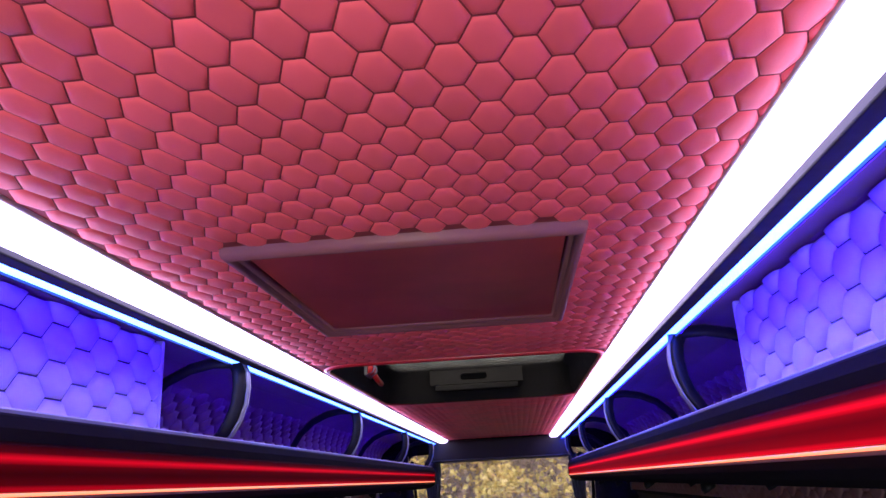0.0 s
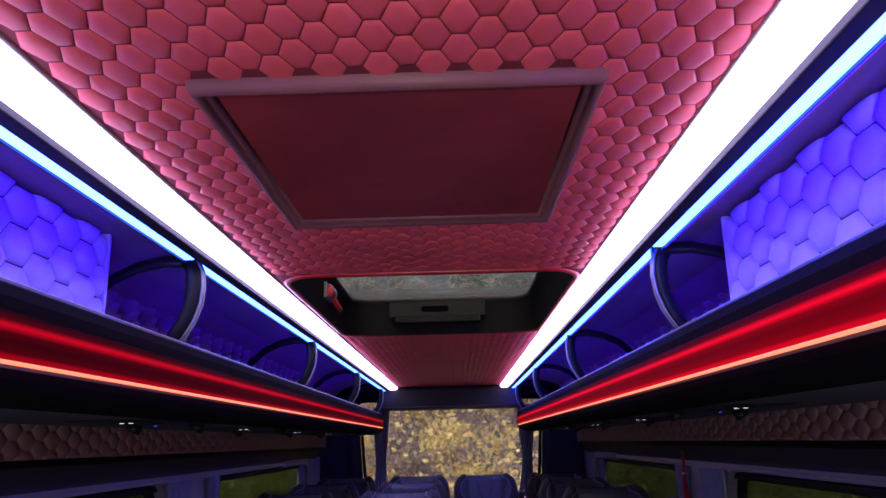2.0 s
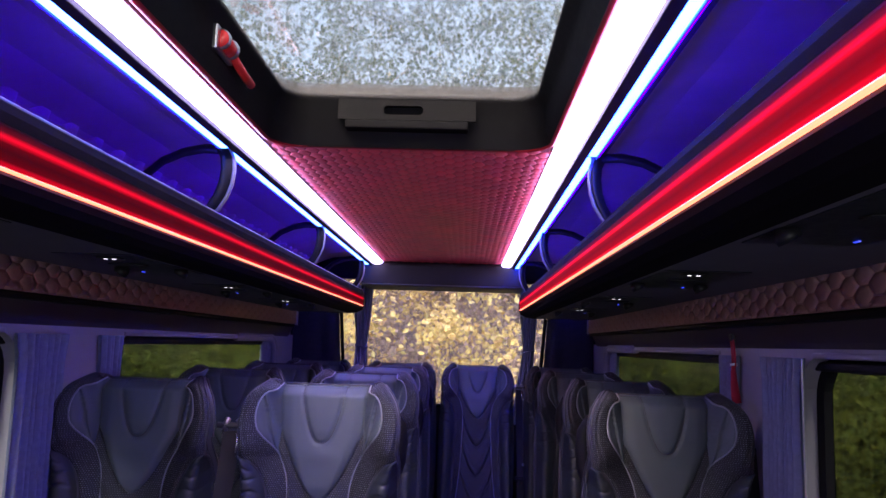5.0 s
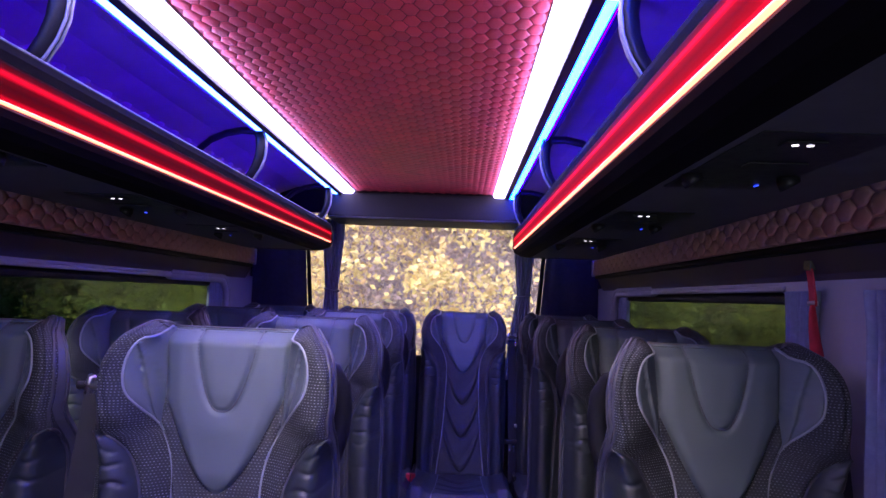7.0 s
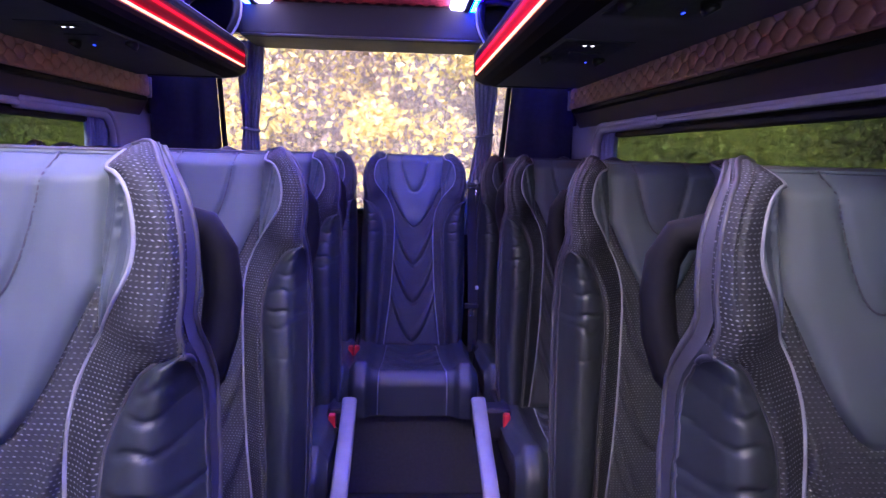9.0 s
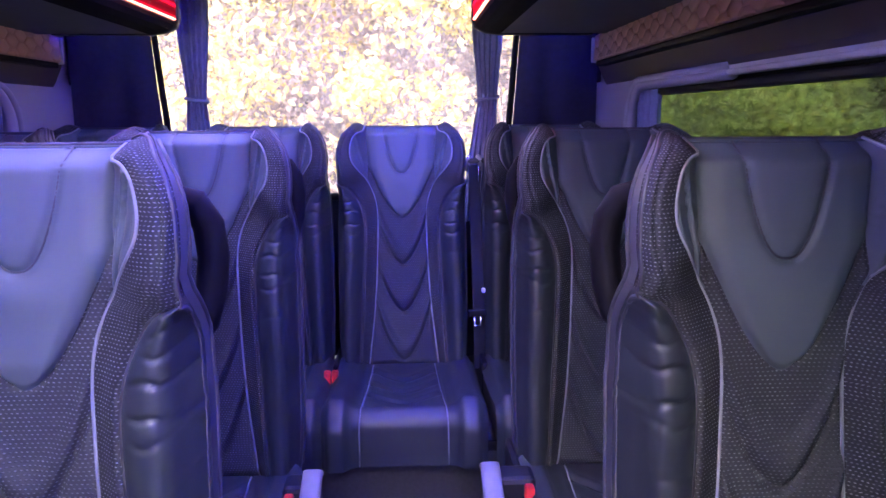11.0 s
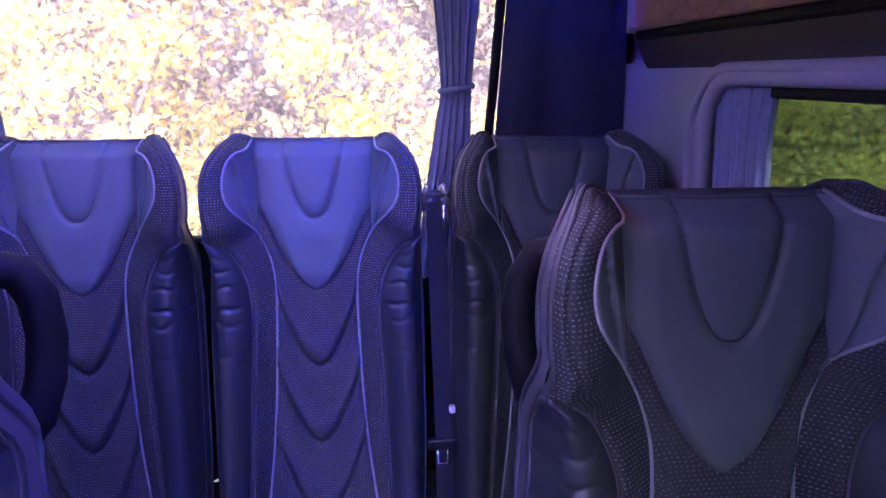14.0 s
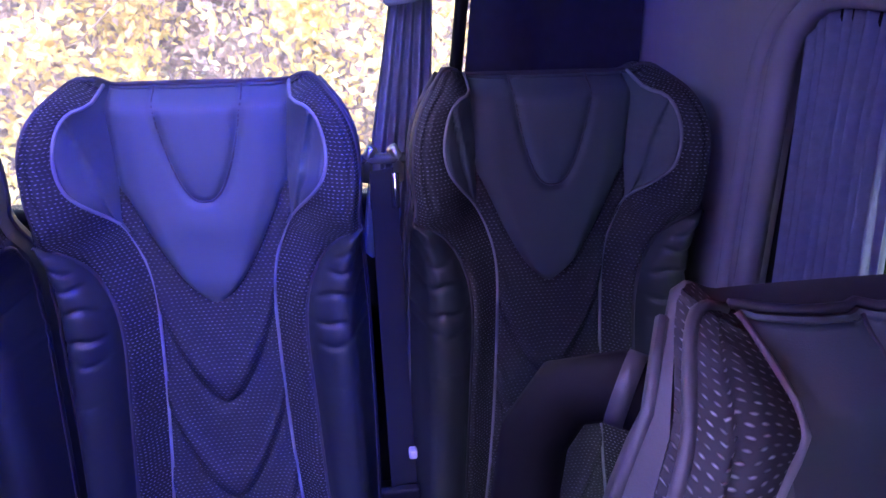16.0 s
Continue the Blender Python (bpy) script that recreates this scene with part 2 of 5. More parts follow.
REAR_GLASS = glass_mat("rear_glass", (0.83, 0.84, 0.85), 0.0, 0.03, pale_film=0.13)
TINTED_GLASS = glass_mat("privacy_glass", (0.195, 0.262, 0.188), 0.0, 0.12, soften=0.3)
SKY_STOP_GLASS = glass_mat("sky_stop_glass", (0.05, 0.055, 0.055), 0.0, 0.12)
ROOF_GLASS = glass_mat("roof_glass", (0.86, 0.82, 0.72), 0.05, 1.0, 0.30)


def leaves_mat(name, stops, other):
    n = Nodes(name, 0.6)
    g = n.add("ShaderNodeNewGeometry")
    col = n.ramp(g.outputs["Random Per Island"], stops)
    f = n.noise(0.9, 3)
    n.colour(n.mix(n.ramp(f, [(0.42, (0, 0, 0)), (0.58, (1, 1, 1))]), col, n.ramp(g.outputs["Random Per Island"], [(0.0, dim(other, 0.7)), (1.0, dim(other, 1.25))])))
    tl = n.add("ShaderNodeBsdfTranslucent")
    n.link(col, tl.inputs[0])
    mx = n.add("ShaderNodeMixShader", Fac=0.5)
    n.link(n.b.outputs[0], mx.inputs[1])
    n.link(tl.outputs[0], mx.inputs[2])
    n.link(mx.outputs[0], n.t.nodes["Material Output"].inputs["Surface"])
    return n.m


AUTUMN = leaves_mat("autumn_leaves", [(0.0, (0.72, 0.50, 0.22)), (0.15, (0.80, 0.64, 0.22)), (0.45, (0.86, 0.74, 0.24)), (0.75, (0.88, 0.80, 0.34)), (0.9, (0.66, 0.66, 0.30)), (1.0, (0.74, 0.52, 0.34))], (0.78, 0.60, 0.30))
TAN_LEAVES = leaves_mat("faded_leaves", [(0.0, (0.42, 0.31, 0.33)), (0.3, (0.52, 0.40, 0.42)), (0.6, (0.62, 0.49, 0.49)), (0.85, (0.56, 0.48, 0.38)), (1.0, (0.44, 0.43, 0.32))], (0.52, 0.41, 0.43))
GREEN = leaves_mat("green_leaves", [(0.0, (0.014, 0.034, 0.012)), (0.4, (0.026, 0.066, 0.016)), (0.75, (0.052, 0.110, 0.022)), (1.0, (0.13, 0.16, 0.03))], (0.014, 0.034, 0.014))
KERB = plain("kerb_concrete", (0.22, 0.21, 0.19), 0.9, scale=15, wear=0.25, bump=0.5)
SOIL = plain("dark_soil", (0.05, 0.05, 0.035), 0.95, scale=3, wear=0.5, bump=0.6)
# The green leaves again, with shade mixed into their colours.
SHADED_GREEN = leaves_mat("shaded_green_leaves", [(0.0, (0.012, 0.028, 0.012)), (0.5, (0.025, 0.055, 0.02)), (0.85, (0.038, 0.075, 0.026)), (1.0, (0.07, 0.10, 0.035))], (0.018, 0.03, 0.018))
BANK = plain("earth_bank", (0.36, 0.28, 0.28), 0.95, scale=3, wear=0.5, bump=0.6)
ASPHALT = plain("asphalt", (0.05, 0.05, 0.05), 0.9, scale=60, wear=0.35, bump=0.6)


# ---- building blocks ----
def put(name, me, parent=None, label=""):
    ob = new(name, me)
    if parent is not None:
        ob.parent = parent
        if parent.parent is None:
            ob.matrix_parent_inverse = Matrix.Translation(-Vector(parent.location))
    return tagged(ob, label)


def mesh_of(name, verts, faces, material, smooth=True, uv=None):
    me = bpy.data.meshes.new(name)
    me.from_pydata([tuple(v) for v in verts], [], faces)
    me.materials.append(material)
    if uv is not None:
        layer = me.uv_layers.new(name="weave")
        for lp in me.loops:
            layer.data[lp.index].uv = uv[lp.vertex_index]
    if smooth:
        me.polygons.foreach_set("use_smooth", [True] * len(me.polygons))
    me.update()
    return me


def part(name, bm, material, parent, label="", smooth=False):
    """Link a bmesh as one mesh object under a thing or a part."""
    me = bpy.data.meshes.new(name)
    bmesh.ops.recalc_face_normals(bm, faces=bm.faces)
    if smooth:
        for f in bm.faces:
            f.smooth = True
    bm.to_mesh(me)
    bm.free()
    me.materials.append(material)
    return put(name, me, parent, label)


def thing(name, at, label, category, group="", kind=""):
    e = new(name)
    e.location = at
    e.empty_display_size = 0.05
    return tagged(e, label, category, group, kind)


def rbox(x0, x1, y0, y1, z0, z1, r=0.004, seg=2, bm=None):
    """A box with rounded edges."""
    bm = bm or bmesh.new()
    geo = bmesh.ops.create_cube(bm, size=1)["verts"]
    for v in geo:
        v.co = ((x0 + x1) / 2 + v.co.x * (x1 - x0), (y0 + y1) / 2 + v.co.y * (y1 - y0), (z0 + z1) / 2 + v.co.z * (z1 - z0))
    if r > 0:
        es = list({e for v in geo for e in v.link_edges})
        bmesh.ops.bevel(bm, geom=es, offset=r, segments=seg, affect="EDGES", profile=0.5)
    return bm


def sweep_y(profile, y0, y1, steps=1, closed=True):
    """A solid: the (x, z) profile carried along y."""
    bm = bmesh.new()
    rings = [[bm.verts.new((x, y0 + (y1 - y0) * i / steps, z)) for x, z in profile] for i in range(steps + 1)]
    n = len(profile)
    for a, b in zip(rings, rings[1:]):
        for i in range(n if closed else n - 1):
            bm.faces.new((a[i], a[(i + 1) % n], b[(i + 1) % n], b[i]))
    if closed:
        bm.faces.new(rings[0])
        bm.faces.new(rings[-1])
    return bm


def tube_mesh(pts, r, n=8, closed=False, flat=1.0):
    """Vertices and faces of a round cord along points."""
    P = [Vector(p) for p in pts]
    verts, faces, m = [], [], len(P)
    side = None
    for i, p in enumerate(P):
        t = (P[(i + 1) % m] - P[i - 1]) if closed else (P[min(i + 1, m - 1)] - P[max(i - 1, 0)])
        t.normalize()
        if side is None:
            side = t.orthogonal().normalized()
        side = (side - t * side.dot(t)).normalized()
        up = t.cross(side)
        rr = r(i / (m - 1)) if callable(r) else r
        for k in range(n):
            a = 2 * math.pi * k / n
            verts.append(p + side * math.cos(a) * rr + up * math.sin(a) * rr * flat)
    for i in range(m if closed else m - 1):
        j = (i + 1) % m
        for k in range(n):
            faces.append((i * n + k, i * n + (k + 1) % n, j * n + (k + 1) % n, j * n + k))
    if not closed:
        faces += [tuple(range(n))[::-1], tuple((m - 1) * n + k for k in range(n))]
    return verts, faces


def curve_at(x, pts):
    """A smooth line through (x, value) pairs."""
    xs, ys = [p[0] for p in pts], [p[1] for p in pts]
    if x <= xs[0]:
        return ys[0]
    if x >= xs[-1]:
        return ys[-1]
    i = max(k for k in range(len(xs) - 1) if xs[k] <= x)
    s = lambda k: (ys[min(k + 1, len(ys) - 1)] - ys[max(k - 1, 0)]) / (xs[min(k + 1, len(xs) - 1)] - xs[max(k - 1, 0)])
    h = xs[i + 1] - xs[i]
    t = (x - xs[i]) / h
    return ys[i] * (1 + 2 * t) * (1 - t) ** 2 + s(i) * h * t * (1 - t) ** 2 + ys[i + 1] * t * t * (3 - 2 * t) + s(i + 1) * h * t * t * (t - 1)


def sstep(a, b, x):
    t = min(max((x - a) / (b - a), 0.0), 1.0)
    return t * t * (3 - 2 * t)


def bell(x, w):
    return math.exp(-((x / w) ** 2))


def hex_pad(hw, he, hh, puff, gap=0.0008):
    """A puffed hexagonal pad in the u-v plane, standing up by puff. Corners at +-hw in u."""
    rim = [(hw, 0), (he, hh), (-he, hh), (-hw, 0), (-he, -hh), (he, -hh)]
    loop = []
    for i in range(6):
        a, b = rim[i], rim[(i + 1) % 6]
        loop += [a, ((a[0] + b[0]) / 2, (a[1] + b[1]) / 2)]
    k0 = 1 - gap / min(hw, hh)
    verts, faces = [], []
    for k, h in ((k0, -0.1), (k0 * 0.93, 0.36), (k0 * 0.78, 0.74), (k0 * 0.45, 0.96)):
        verts += [(u * k, v * k, h * puff) for u, v in loop]
    verts.append((0, 0, puff))
    for r in range(3):
        for i in range(12):
            j = (i + 1) % 12
            faces.append((r * 12 + i, r * 12 + j, (r + 1) * 12 + j, (r + 1) * 12 + i))
    faces += [(36 + i, 36 + (i + 1) % 12, 48) for i in range(12)]
    return verts, faces


def hex_centres(u0, u1, v0, v1, hw, he, hh):
    pu = hw + he
    out = []
    for i in range(int((u1 - u0) / pu) + 2):
        for j in range(int((v1 - v0) / (2 * hh)) + 2):
            u, v = u0 + i * pu, v0 + 2 * hh * j + (hh if i % 2 else 0)
            if u <= u1 and v <= v1:
                out.append((u, v))
    return out


def rounded_loop(a0, a1, b0, b1, r, n=6):
    """Points of a rounded rectangle, counter-clockwise."""
    pts = []
    for ca, cb, s in ((a1 - r, b1 - r, 0), (a0 + r, b1 - r, 1), (a0 + r, b0 + r, 2), (a1 - r, b0 + r, 3)):
        for k in range(n + 1):
            ang = math.pi / 2 * (s + k / n)
            pts.append((ca + r * math.cos(ang), cb + r * math.sin(ang)))
    return pts


def pierced_panel(a0, a1, b0, b1, hole, r, place, depth, bm=None):
    """A rectangular slab with a rounded opening. place(a, b, d) gives the world place at depth d."""
    bm = bm or bmesh.new()
    inner = rounded_loop(*hole, r)
    ca, cb = (hole[0] + hole[1]) / 2, (hole[2] + hole[3]) / 2
    outer = []
    for a, b in inner:
        da, db = a - ca, b - cb
        ka = ((a1 - ca) / da if da > 0 else (a0 - ca) / da) if abs(da) > 1e-9 else 1e9
        kb = ((b1 - cb) / db if db > 0 else (b0 - cb) / db) if abs(db) > 1e-9 else 1e9
        k = min(ka, kb)
        outer.append((ca + da * k, cb + db * k))
    rings = []
    for loop, d in ((outer, 0), (inner, 0), (inner, depth), (outer, depth)):
        rings.append([bm.verts.new(place(a, b, d)) for a, b in loop])
    n = len(inner)
    for p, q in zip(rings, rings[1:] + rings[:1]):
        for i in range(n):
            bm.faces.new((p[i], p[(i + 1) % n], q[(i + 1) % n], q[i]))
    # the four corners beyond the radial outline
    for d in (0, depth):
        for a, b in ((a1, b1), (a0, b1), (a0, b0), (a1, b0)):
            ang = math.atan2(b - cb, a - ca)
            turn = [(math.atan2(q - cb, p - ca) - ang + math.pi) % (2 * math.pi) - math.pi for p, q in outer]
            near = (max((i for i in range(n) if turn[i] <= 0), key=lambda i: turn[i]), min((i for i in range(n) if turn[i] > 0), key=lambda i: turn[i]))
            ring = rings[0] if d == 0 else rings[3]
            c = bm.verts.new(place(a, b, d))
            bm.faces.new((ring[near[0]], c, ring[near[1]]))
    return bm


# ---- the saloon: floor, walls, ceiling ----
Y_FRONT, Y_CEIL, Y_REAR = -2.2, 4.30, 4.62
HATCH = (-0.322, 0.322, 0.86, 1.775)
PANEL = (-0.214, 0.212, -0.036, 0.460)

part("floor", rbox(-0.95, 0.95, Y_FRONT - 0.05, Y_REAR, -0.06, 0.0, 0), FLOOR_MAT, None)
tagged(bpy.data.objects["floor"], "charcoal vinyl floor along the aisle", "floor", kind="structure")


bm = rbox(-0.95, 0.95, Y_FRONT - 0.05, Y_REAR + 0.04, -0.76, -0.062, 0.02)
tagged(part("underbody", bm, BLACK_PLASTIC, None), "plain dark lower body under the floor", "underbody", kind="structure")


def ceiling():
    verts, faces, slots = [], [], []

    def take(v, f, slot):
        o = len(verts)
        verts.extend(v)
        faces.extend(tuple(i + o for i in q) for q in f)
        slots.extend([slot] * len(f))

    bm = pierced_panel(-0.352, 0.352, 0.70, 1.95, HATCH, 0.075, lambda a, b, d: (a, b, 1.781 + d), 0.03)
    rbox(-0.352, 0.352, Y_FRONT, 0.70, 1.781, 1.811, 0, bm=bm)
    rbox(-0.352, 0.352, 1.95, Y_CEIL, 1.781, 1.811, 0, bm=bm)
    bmesh.ops.recalc_face_normals(bm, faces=bm.faces)
    bm.verts.index_update()
    take([tuple(v.co) for v in bm.verts], [tuple(v.index for v in f.verts) for f in bm.faces], 1)
    bm.free()
    hw, he, hh = 0.0183, 0.0074, 0.02725
    pv, pf = hex_pad(hw, he, hh, 0.0022, 0.0007)
    for x, y in hex_centres(-0.349 + hw + he, 0.346, -2.20325 + hh, Y_CEIL - 0.02, hw, he, hh):
        if HATCH[0] - 0.006 < x < HATCH[1] + 0.006 and HATCH[2] - 0.006 < y < HATCH[3] + 0.006:
            continue
        if PANEL[0] + 0.004 < x < PANEL[1] - 0.004 and PANEL[2] + 0.004 < y < PANEL[3] - 0.004:
            continue
        k = 1 + random.uniform(-0.12, 0.12)
        pad = [(x + u, y + v, 1.7805 - h * k) for u, v, h in pv]
        if HATCH[0] < x < HATCH[1] and HATCH[2] - 0.04 < y < HATCH[3] + 0.04:
            # pads trimmed along the front and rear edges of the hatch
            pad = [(a, min(b, HATCH[2] - 0.003) if y < 1.3 else max(b, HATCH[3] + 0.003), c) for a, b, c in pad]
        take(pad, [f[::-1] for f in pf], 0)
    me = bpy.data.meshes.new("ceiling")
    me.from_pydata(verts, [], faces)
    me.materials.append(LEATHER_CEIL)
    me.materials.append(SEAM)
    me.polygons.foreach_set("material_index", slots)
    me.polygons.foreach_set("use_smooth", [s == 0 for s in slots])
    tagged(new("ceiling", me), "salmon leather ceiling quilted in hexagons with dark seams", "ceiling", kind="structure")


ceiling()

# roof skin over everything but the hatch
bm = pierced_panel(-0.96, 0.96, 0.5, 2.2, (-0.33, 0.33, 0.85, 1.785), 0.08, lambda a, b, d: (a, b, 1.905 + d), 0.03)
rbox(-0.96, 0.96, Y_FRONT - 0.05, 0.5, 1.905, 1.935, 0, bm=bm)
rbox(-0.96, 0.96, 2.2, Y_REAR + 0.05, 1.905, 1.935, 0, bm=bm)
tagged(part("roof", bm, BLACK_PLASTIC, None), "dark roof skin above the lining", "roof", kind="structure")

bm = pierced_panel(-0.96, 0.96, 0.0, 1.905, (-0.80, 0.80, 0.70, 1.62), 0.10, lambda a, b, d: (a, Y_FRONT - d, b), 0.06)
tagged(part("wall_front", bm, COVE, None), "brown-grey front end around the windscreen opening", "wall", kind="structure")
# Unseen pane, made this dark to hold sky light off the seats.
wind = thing("window_8", (0, Y_FRONT - 0.03, 0.7), "unseen windscreen, darkened to keep sky light off the seats", "window", kind="structure")
part("pane", rbox(-0.82, 0.82, Y_FRONT - 0.034, Y_FRONT - 0.030, 0.68, 1.64, 0), SKY_STOP_GLASS, wind)

WINDOWS = ((-1.90, -0.20), (0.10, 1.80), (2.27, 4.13))
for s, side in ((-1, "left"), (1, "right")):
    bm = bmesh.new()
    for (y0, y1), (h0, h1) in zip(((Y_FRONT, -0.05), (-0.05, 2.03), (2.03, 4.58)), WINDOWS):
        pierced_panel(y0, y1, 0.66, 1.345, (h0, h1, 0.80, 1.318), 0.10, lambda a, b, d: (s * (0.905 + d), a, b), 0.060, bm)
    rbox(*sorted((s * 0.905, s * 0.96)), Y_FRONT, 4.58, 0.0, 0.66, 0, bm=bm)
    rbox(*sorted((s * 0.93, s * 0.96)), Y_FRONT, 4.58, 1.345, 1.91, 0, bm=bm)
    wall = part("wall_" + side, bm, TRIM, None, smooth=False)
    tagged(wall, "pale grey moulded side wall with window openings", "wall", kind="structure")
    for i, (h0, h1) in enumerate(WINDOWS):
        win = thing("window_" + str(i + 1 + (3 if s > 0 else 0)), (s * 0.94, (h0 + h1) / 2, 0.8), "dark tinted side window with a black shaded edge", "window", kind="structure")
        p = part("pane", rbox(*sorted((s * 0.958, s * 0.962)), h0 - 0.02, h1 + 0.02, 0.78, 1.335, 0), TINTED_GLASS, win)
        p.visible_shadow = False
        part("blind_rail", rbox(*sorted((s * 0.925, s * 0.950)), h0 + 0.01, h1 - 0.01, 1.285, 1.306, 0.006), RUBBER, win, "rolled black blind edge")
        part("curtain_track", rbox(*sorted((s * 0.900, s * 0.922)), h0 + 0.05, h1 - 0.07, 1.312, 1.325, 0.004), TRIM, win, "pale curtain track")
        bm = pierced_panel(h0 - 0.012, h1 + 0.012, 0.788, 1.327, (h0 + 0.022, h1 - (0.062 if i == 2 else 0.034), 0.822, 1.300), 0.08, lambda a, b, d: (s * (0.940 + d), a, b), 0.020)
        part("seal", bm, RUBBER, win, "black rubber seal")
        for grow, r, out in ((0.0, 0.016, 0.912), (0.040, 0.011, 0.906))[:2 if i == 2 else 0]:
            z0, z1 = 0.80 - grow, min(1.318 + grow, 1.332)
            lp = rounded_loop(h0 - grow, h1 + grow, z0, z1, 0.10 + grow * 0.7, 8)
            V, F = tube_mesh([(s * out, a, b) for a, b in [(3.45, z0)] + lp[27:] + lp[:9] + [(3.45, z1)]], r, 8, flat=1.0)
            put("moulding", mesh_of("moulding", V, F, TRIM), win, "rounded pale window moulding")
        part("sill", rbox(*sorted((s * 0.898, s * 0.955)), h0 - 0.01, h1 + 0.01, 0.775, 0.80, 0.006), TRIM, win)

    # quilted lining above the rack, curving up to the light rail
    arc = [(0.862, 1.560), (0.850, 1.64), (0.815, 1.715), (0.745, 1.775), (0.66, 1.808), (0.56, 1.818), (0.455, 1.806)]
    prof = [(s * x, z) for x, z in arc] + [(s * (x + 0.02), z + 0.025) for x, z in arc[::-1]]
    lining = part("trim_lining_" + side, sweep_y(prof, Y_FRONT, 4.40), LEATHER_NAVY, None, smooth=False)
    tagged(lining, "dark navy quilted lining behind the luggage rack", "lining", kind="structure")
    lens = [0.0]
    for (xa, za), (xb, zb) in zip(arc, arc[1:]):
        lens.append(lens[-1] + math.hypot(xb - xa, zb - za))
    pv, pf = hex_pad(0.040, 0.017, 0.026, 0.010, 0.0018)
    V, F = [], []
    for y, q in hex_centres(0.62, 4.34, 0.03, 0.24, 0.040, 0.017, 0.026):
        o = len(V)
        for u, v, h in pv:
            d = min(max(q + v, 0), lens[-1])
            x, z = float(np.interp(d, lens, [a[0] for a in arc])), float(np.interp(d, lens, [a[1] for a in arc]))
            x2, z2 = float(np.interp(min(d + 0.01, lens[-1]), lens, [a[0] for a in arc])), float(np.interp(min(d + 0.01, lens[-1]), lens, [a[1] for a in arc]))
            L = math.hypot(x2 - x, z2 - z) or 1
            nx, nz = -(z2 - z) / L, (x2 - x) / L
            V.append((s * (x + nx * h), y + u, z + nz * h))
        F += [tuple(i + o for i in (f if s < 0 else f[::-1])) for f in pf]
    quilt = put("quilt", mesh_of("quilt", V, F, LEATHER_NAVY), lining)
    tagged(quilt, kind="stuff")

    # cove between the pelmet and the windows
    prof = [(s * x, z) for x, z in ((0.905, 1.333), (0.897, 1.345), (0.872, 1.398), (0.872, 1.41), (0.93, 1.41), (0.93, 1.333))]
    tagged(part("trim_cove_" + side, sweep_y(prof, Y_FRONT, 4.40), COVE, None), "brown-grey vinyl cove over the side windows", "trim", kind="structure")

# rear wall with its wide window
bm = pierced_panel(-0.96, 0.96, 0.0, 1.905, (-0.67, 0.67, 0.95, 1.70), 0.06, lambda a, b, d: (a, 4.575 + d, b), 0.06)
tagged(part("wall_rear", bm, BLACK_PLASTIC, None), "black rear end around the wide back window", "wall", kind="structure")
win = thing("window_7", (0, 4.62, 0.93), "clear rear window in a black surround", "window", kind="structure")
bm = rbox(-0.69, 0.69, 4.595, 4.600, 0.93, 1.72, 0)
bmesh.ops.transform(bm, matrix=Matrix.Translation((0, 4.6, 1.2)) @ Matrix.Rotation(radians(2.0), 4, "X") @ Matrix.Translation((0, -4.6, -1.2)), verts=bm.verts)
g = part("pane", bm, REAR_GLASS, win)
g.visible_shadow = False
for s in (-1, 1):
    V, F = tube_mesh([(s * 0.576, 4.545, 0.95), (s * 0.588, 4.545, 1.12), (s * 0.604, 4.545, 1.30), (s * 0.632, 4.545, 1.66)], 0.011, 8)
    put("seal", mesh_of("seal", V, F, RUBBER), win, "black rubber seal post")
V, F = tube_mesh([(-0.58, 4.56, 0.950), (0.58, 4.56, 0.950)], 0.014, 8)
put("seal", mesh_of("seal", V, F, RUBBER), win, "black rubber seal")

head = thing("rear_header", (0, 4.3, 1.64), "black leather-covered box above the rear window", "header")
prof_h = rbox(-0.47, 0.47, 4.225, 4.575, 1.637, 1.772, 0.018, 3)
part("cover", prof_h, LEATHER_BLACK, head)
V, F = tube_mesh([(-0.46, 4.228, 1.644), (0.46, 4.228, 1.644)], 0.005, 6)
put("seam_cord", mesh_of("seam_cord", V, F, PIPING_DARK), head)

for s in (-1, 1):
    cover = thing("rear_pillar_cover", (s * 0.75, 4.52, 0.3), "dark navy fabric-covered pillar beside the rear window", "pillar cover", "rear pillar covers")
    V, F = [], []
    for j in range(14):
        z = 0.30 + 1.33 * j / 13
        for i in range(25):
            x0 = 0.604 + 0.075 * (z - 1.12)
            x = x0 + (0.90 - x0) * i / 24
            y = 4.515 - 0.012 * bell(x - 0.685, 0.03) - 0.008 * bell(x - 0.80, 0.05) + 0.03 * bell(x - x0, 0.018) + 0.004 * math.sin(z * 9 + x * 30)
            V.append((s * x, y, z))
    for j in range(13):
        for i in range(24):
            q = (j * 25 + i, j * 25 + i + 1, (j + 1) * 25 + i + 1, (j + 1) * 25 + i)
            F.append(q if s > 0 else q[::-1])
    put("cloth", mesh_of("cloth", V, F, NAVY_FABRIC), cover)
    part("backing", rbox(*sorted((s * 0.66, s * 0.905)), 4.53, 4.575, 0.0, 1.70, 0.004), BLACK_PLASTIC, cover)

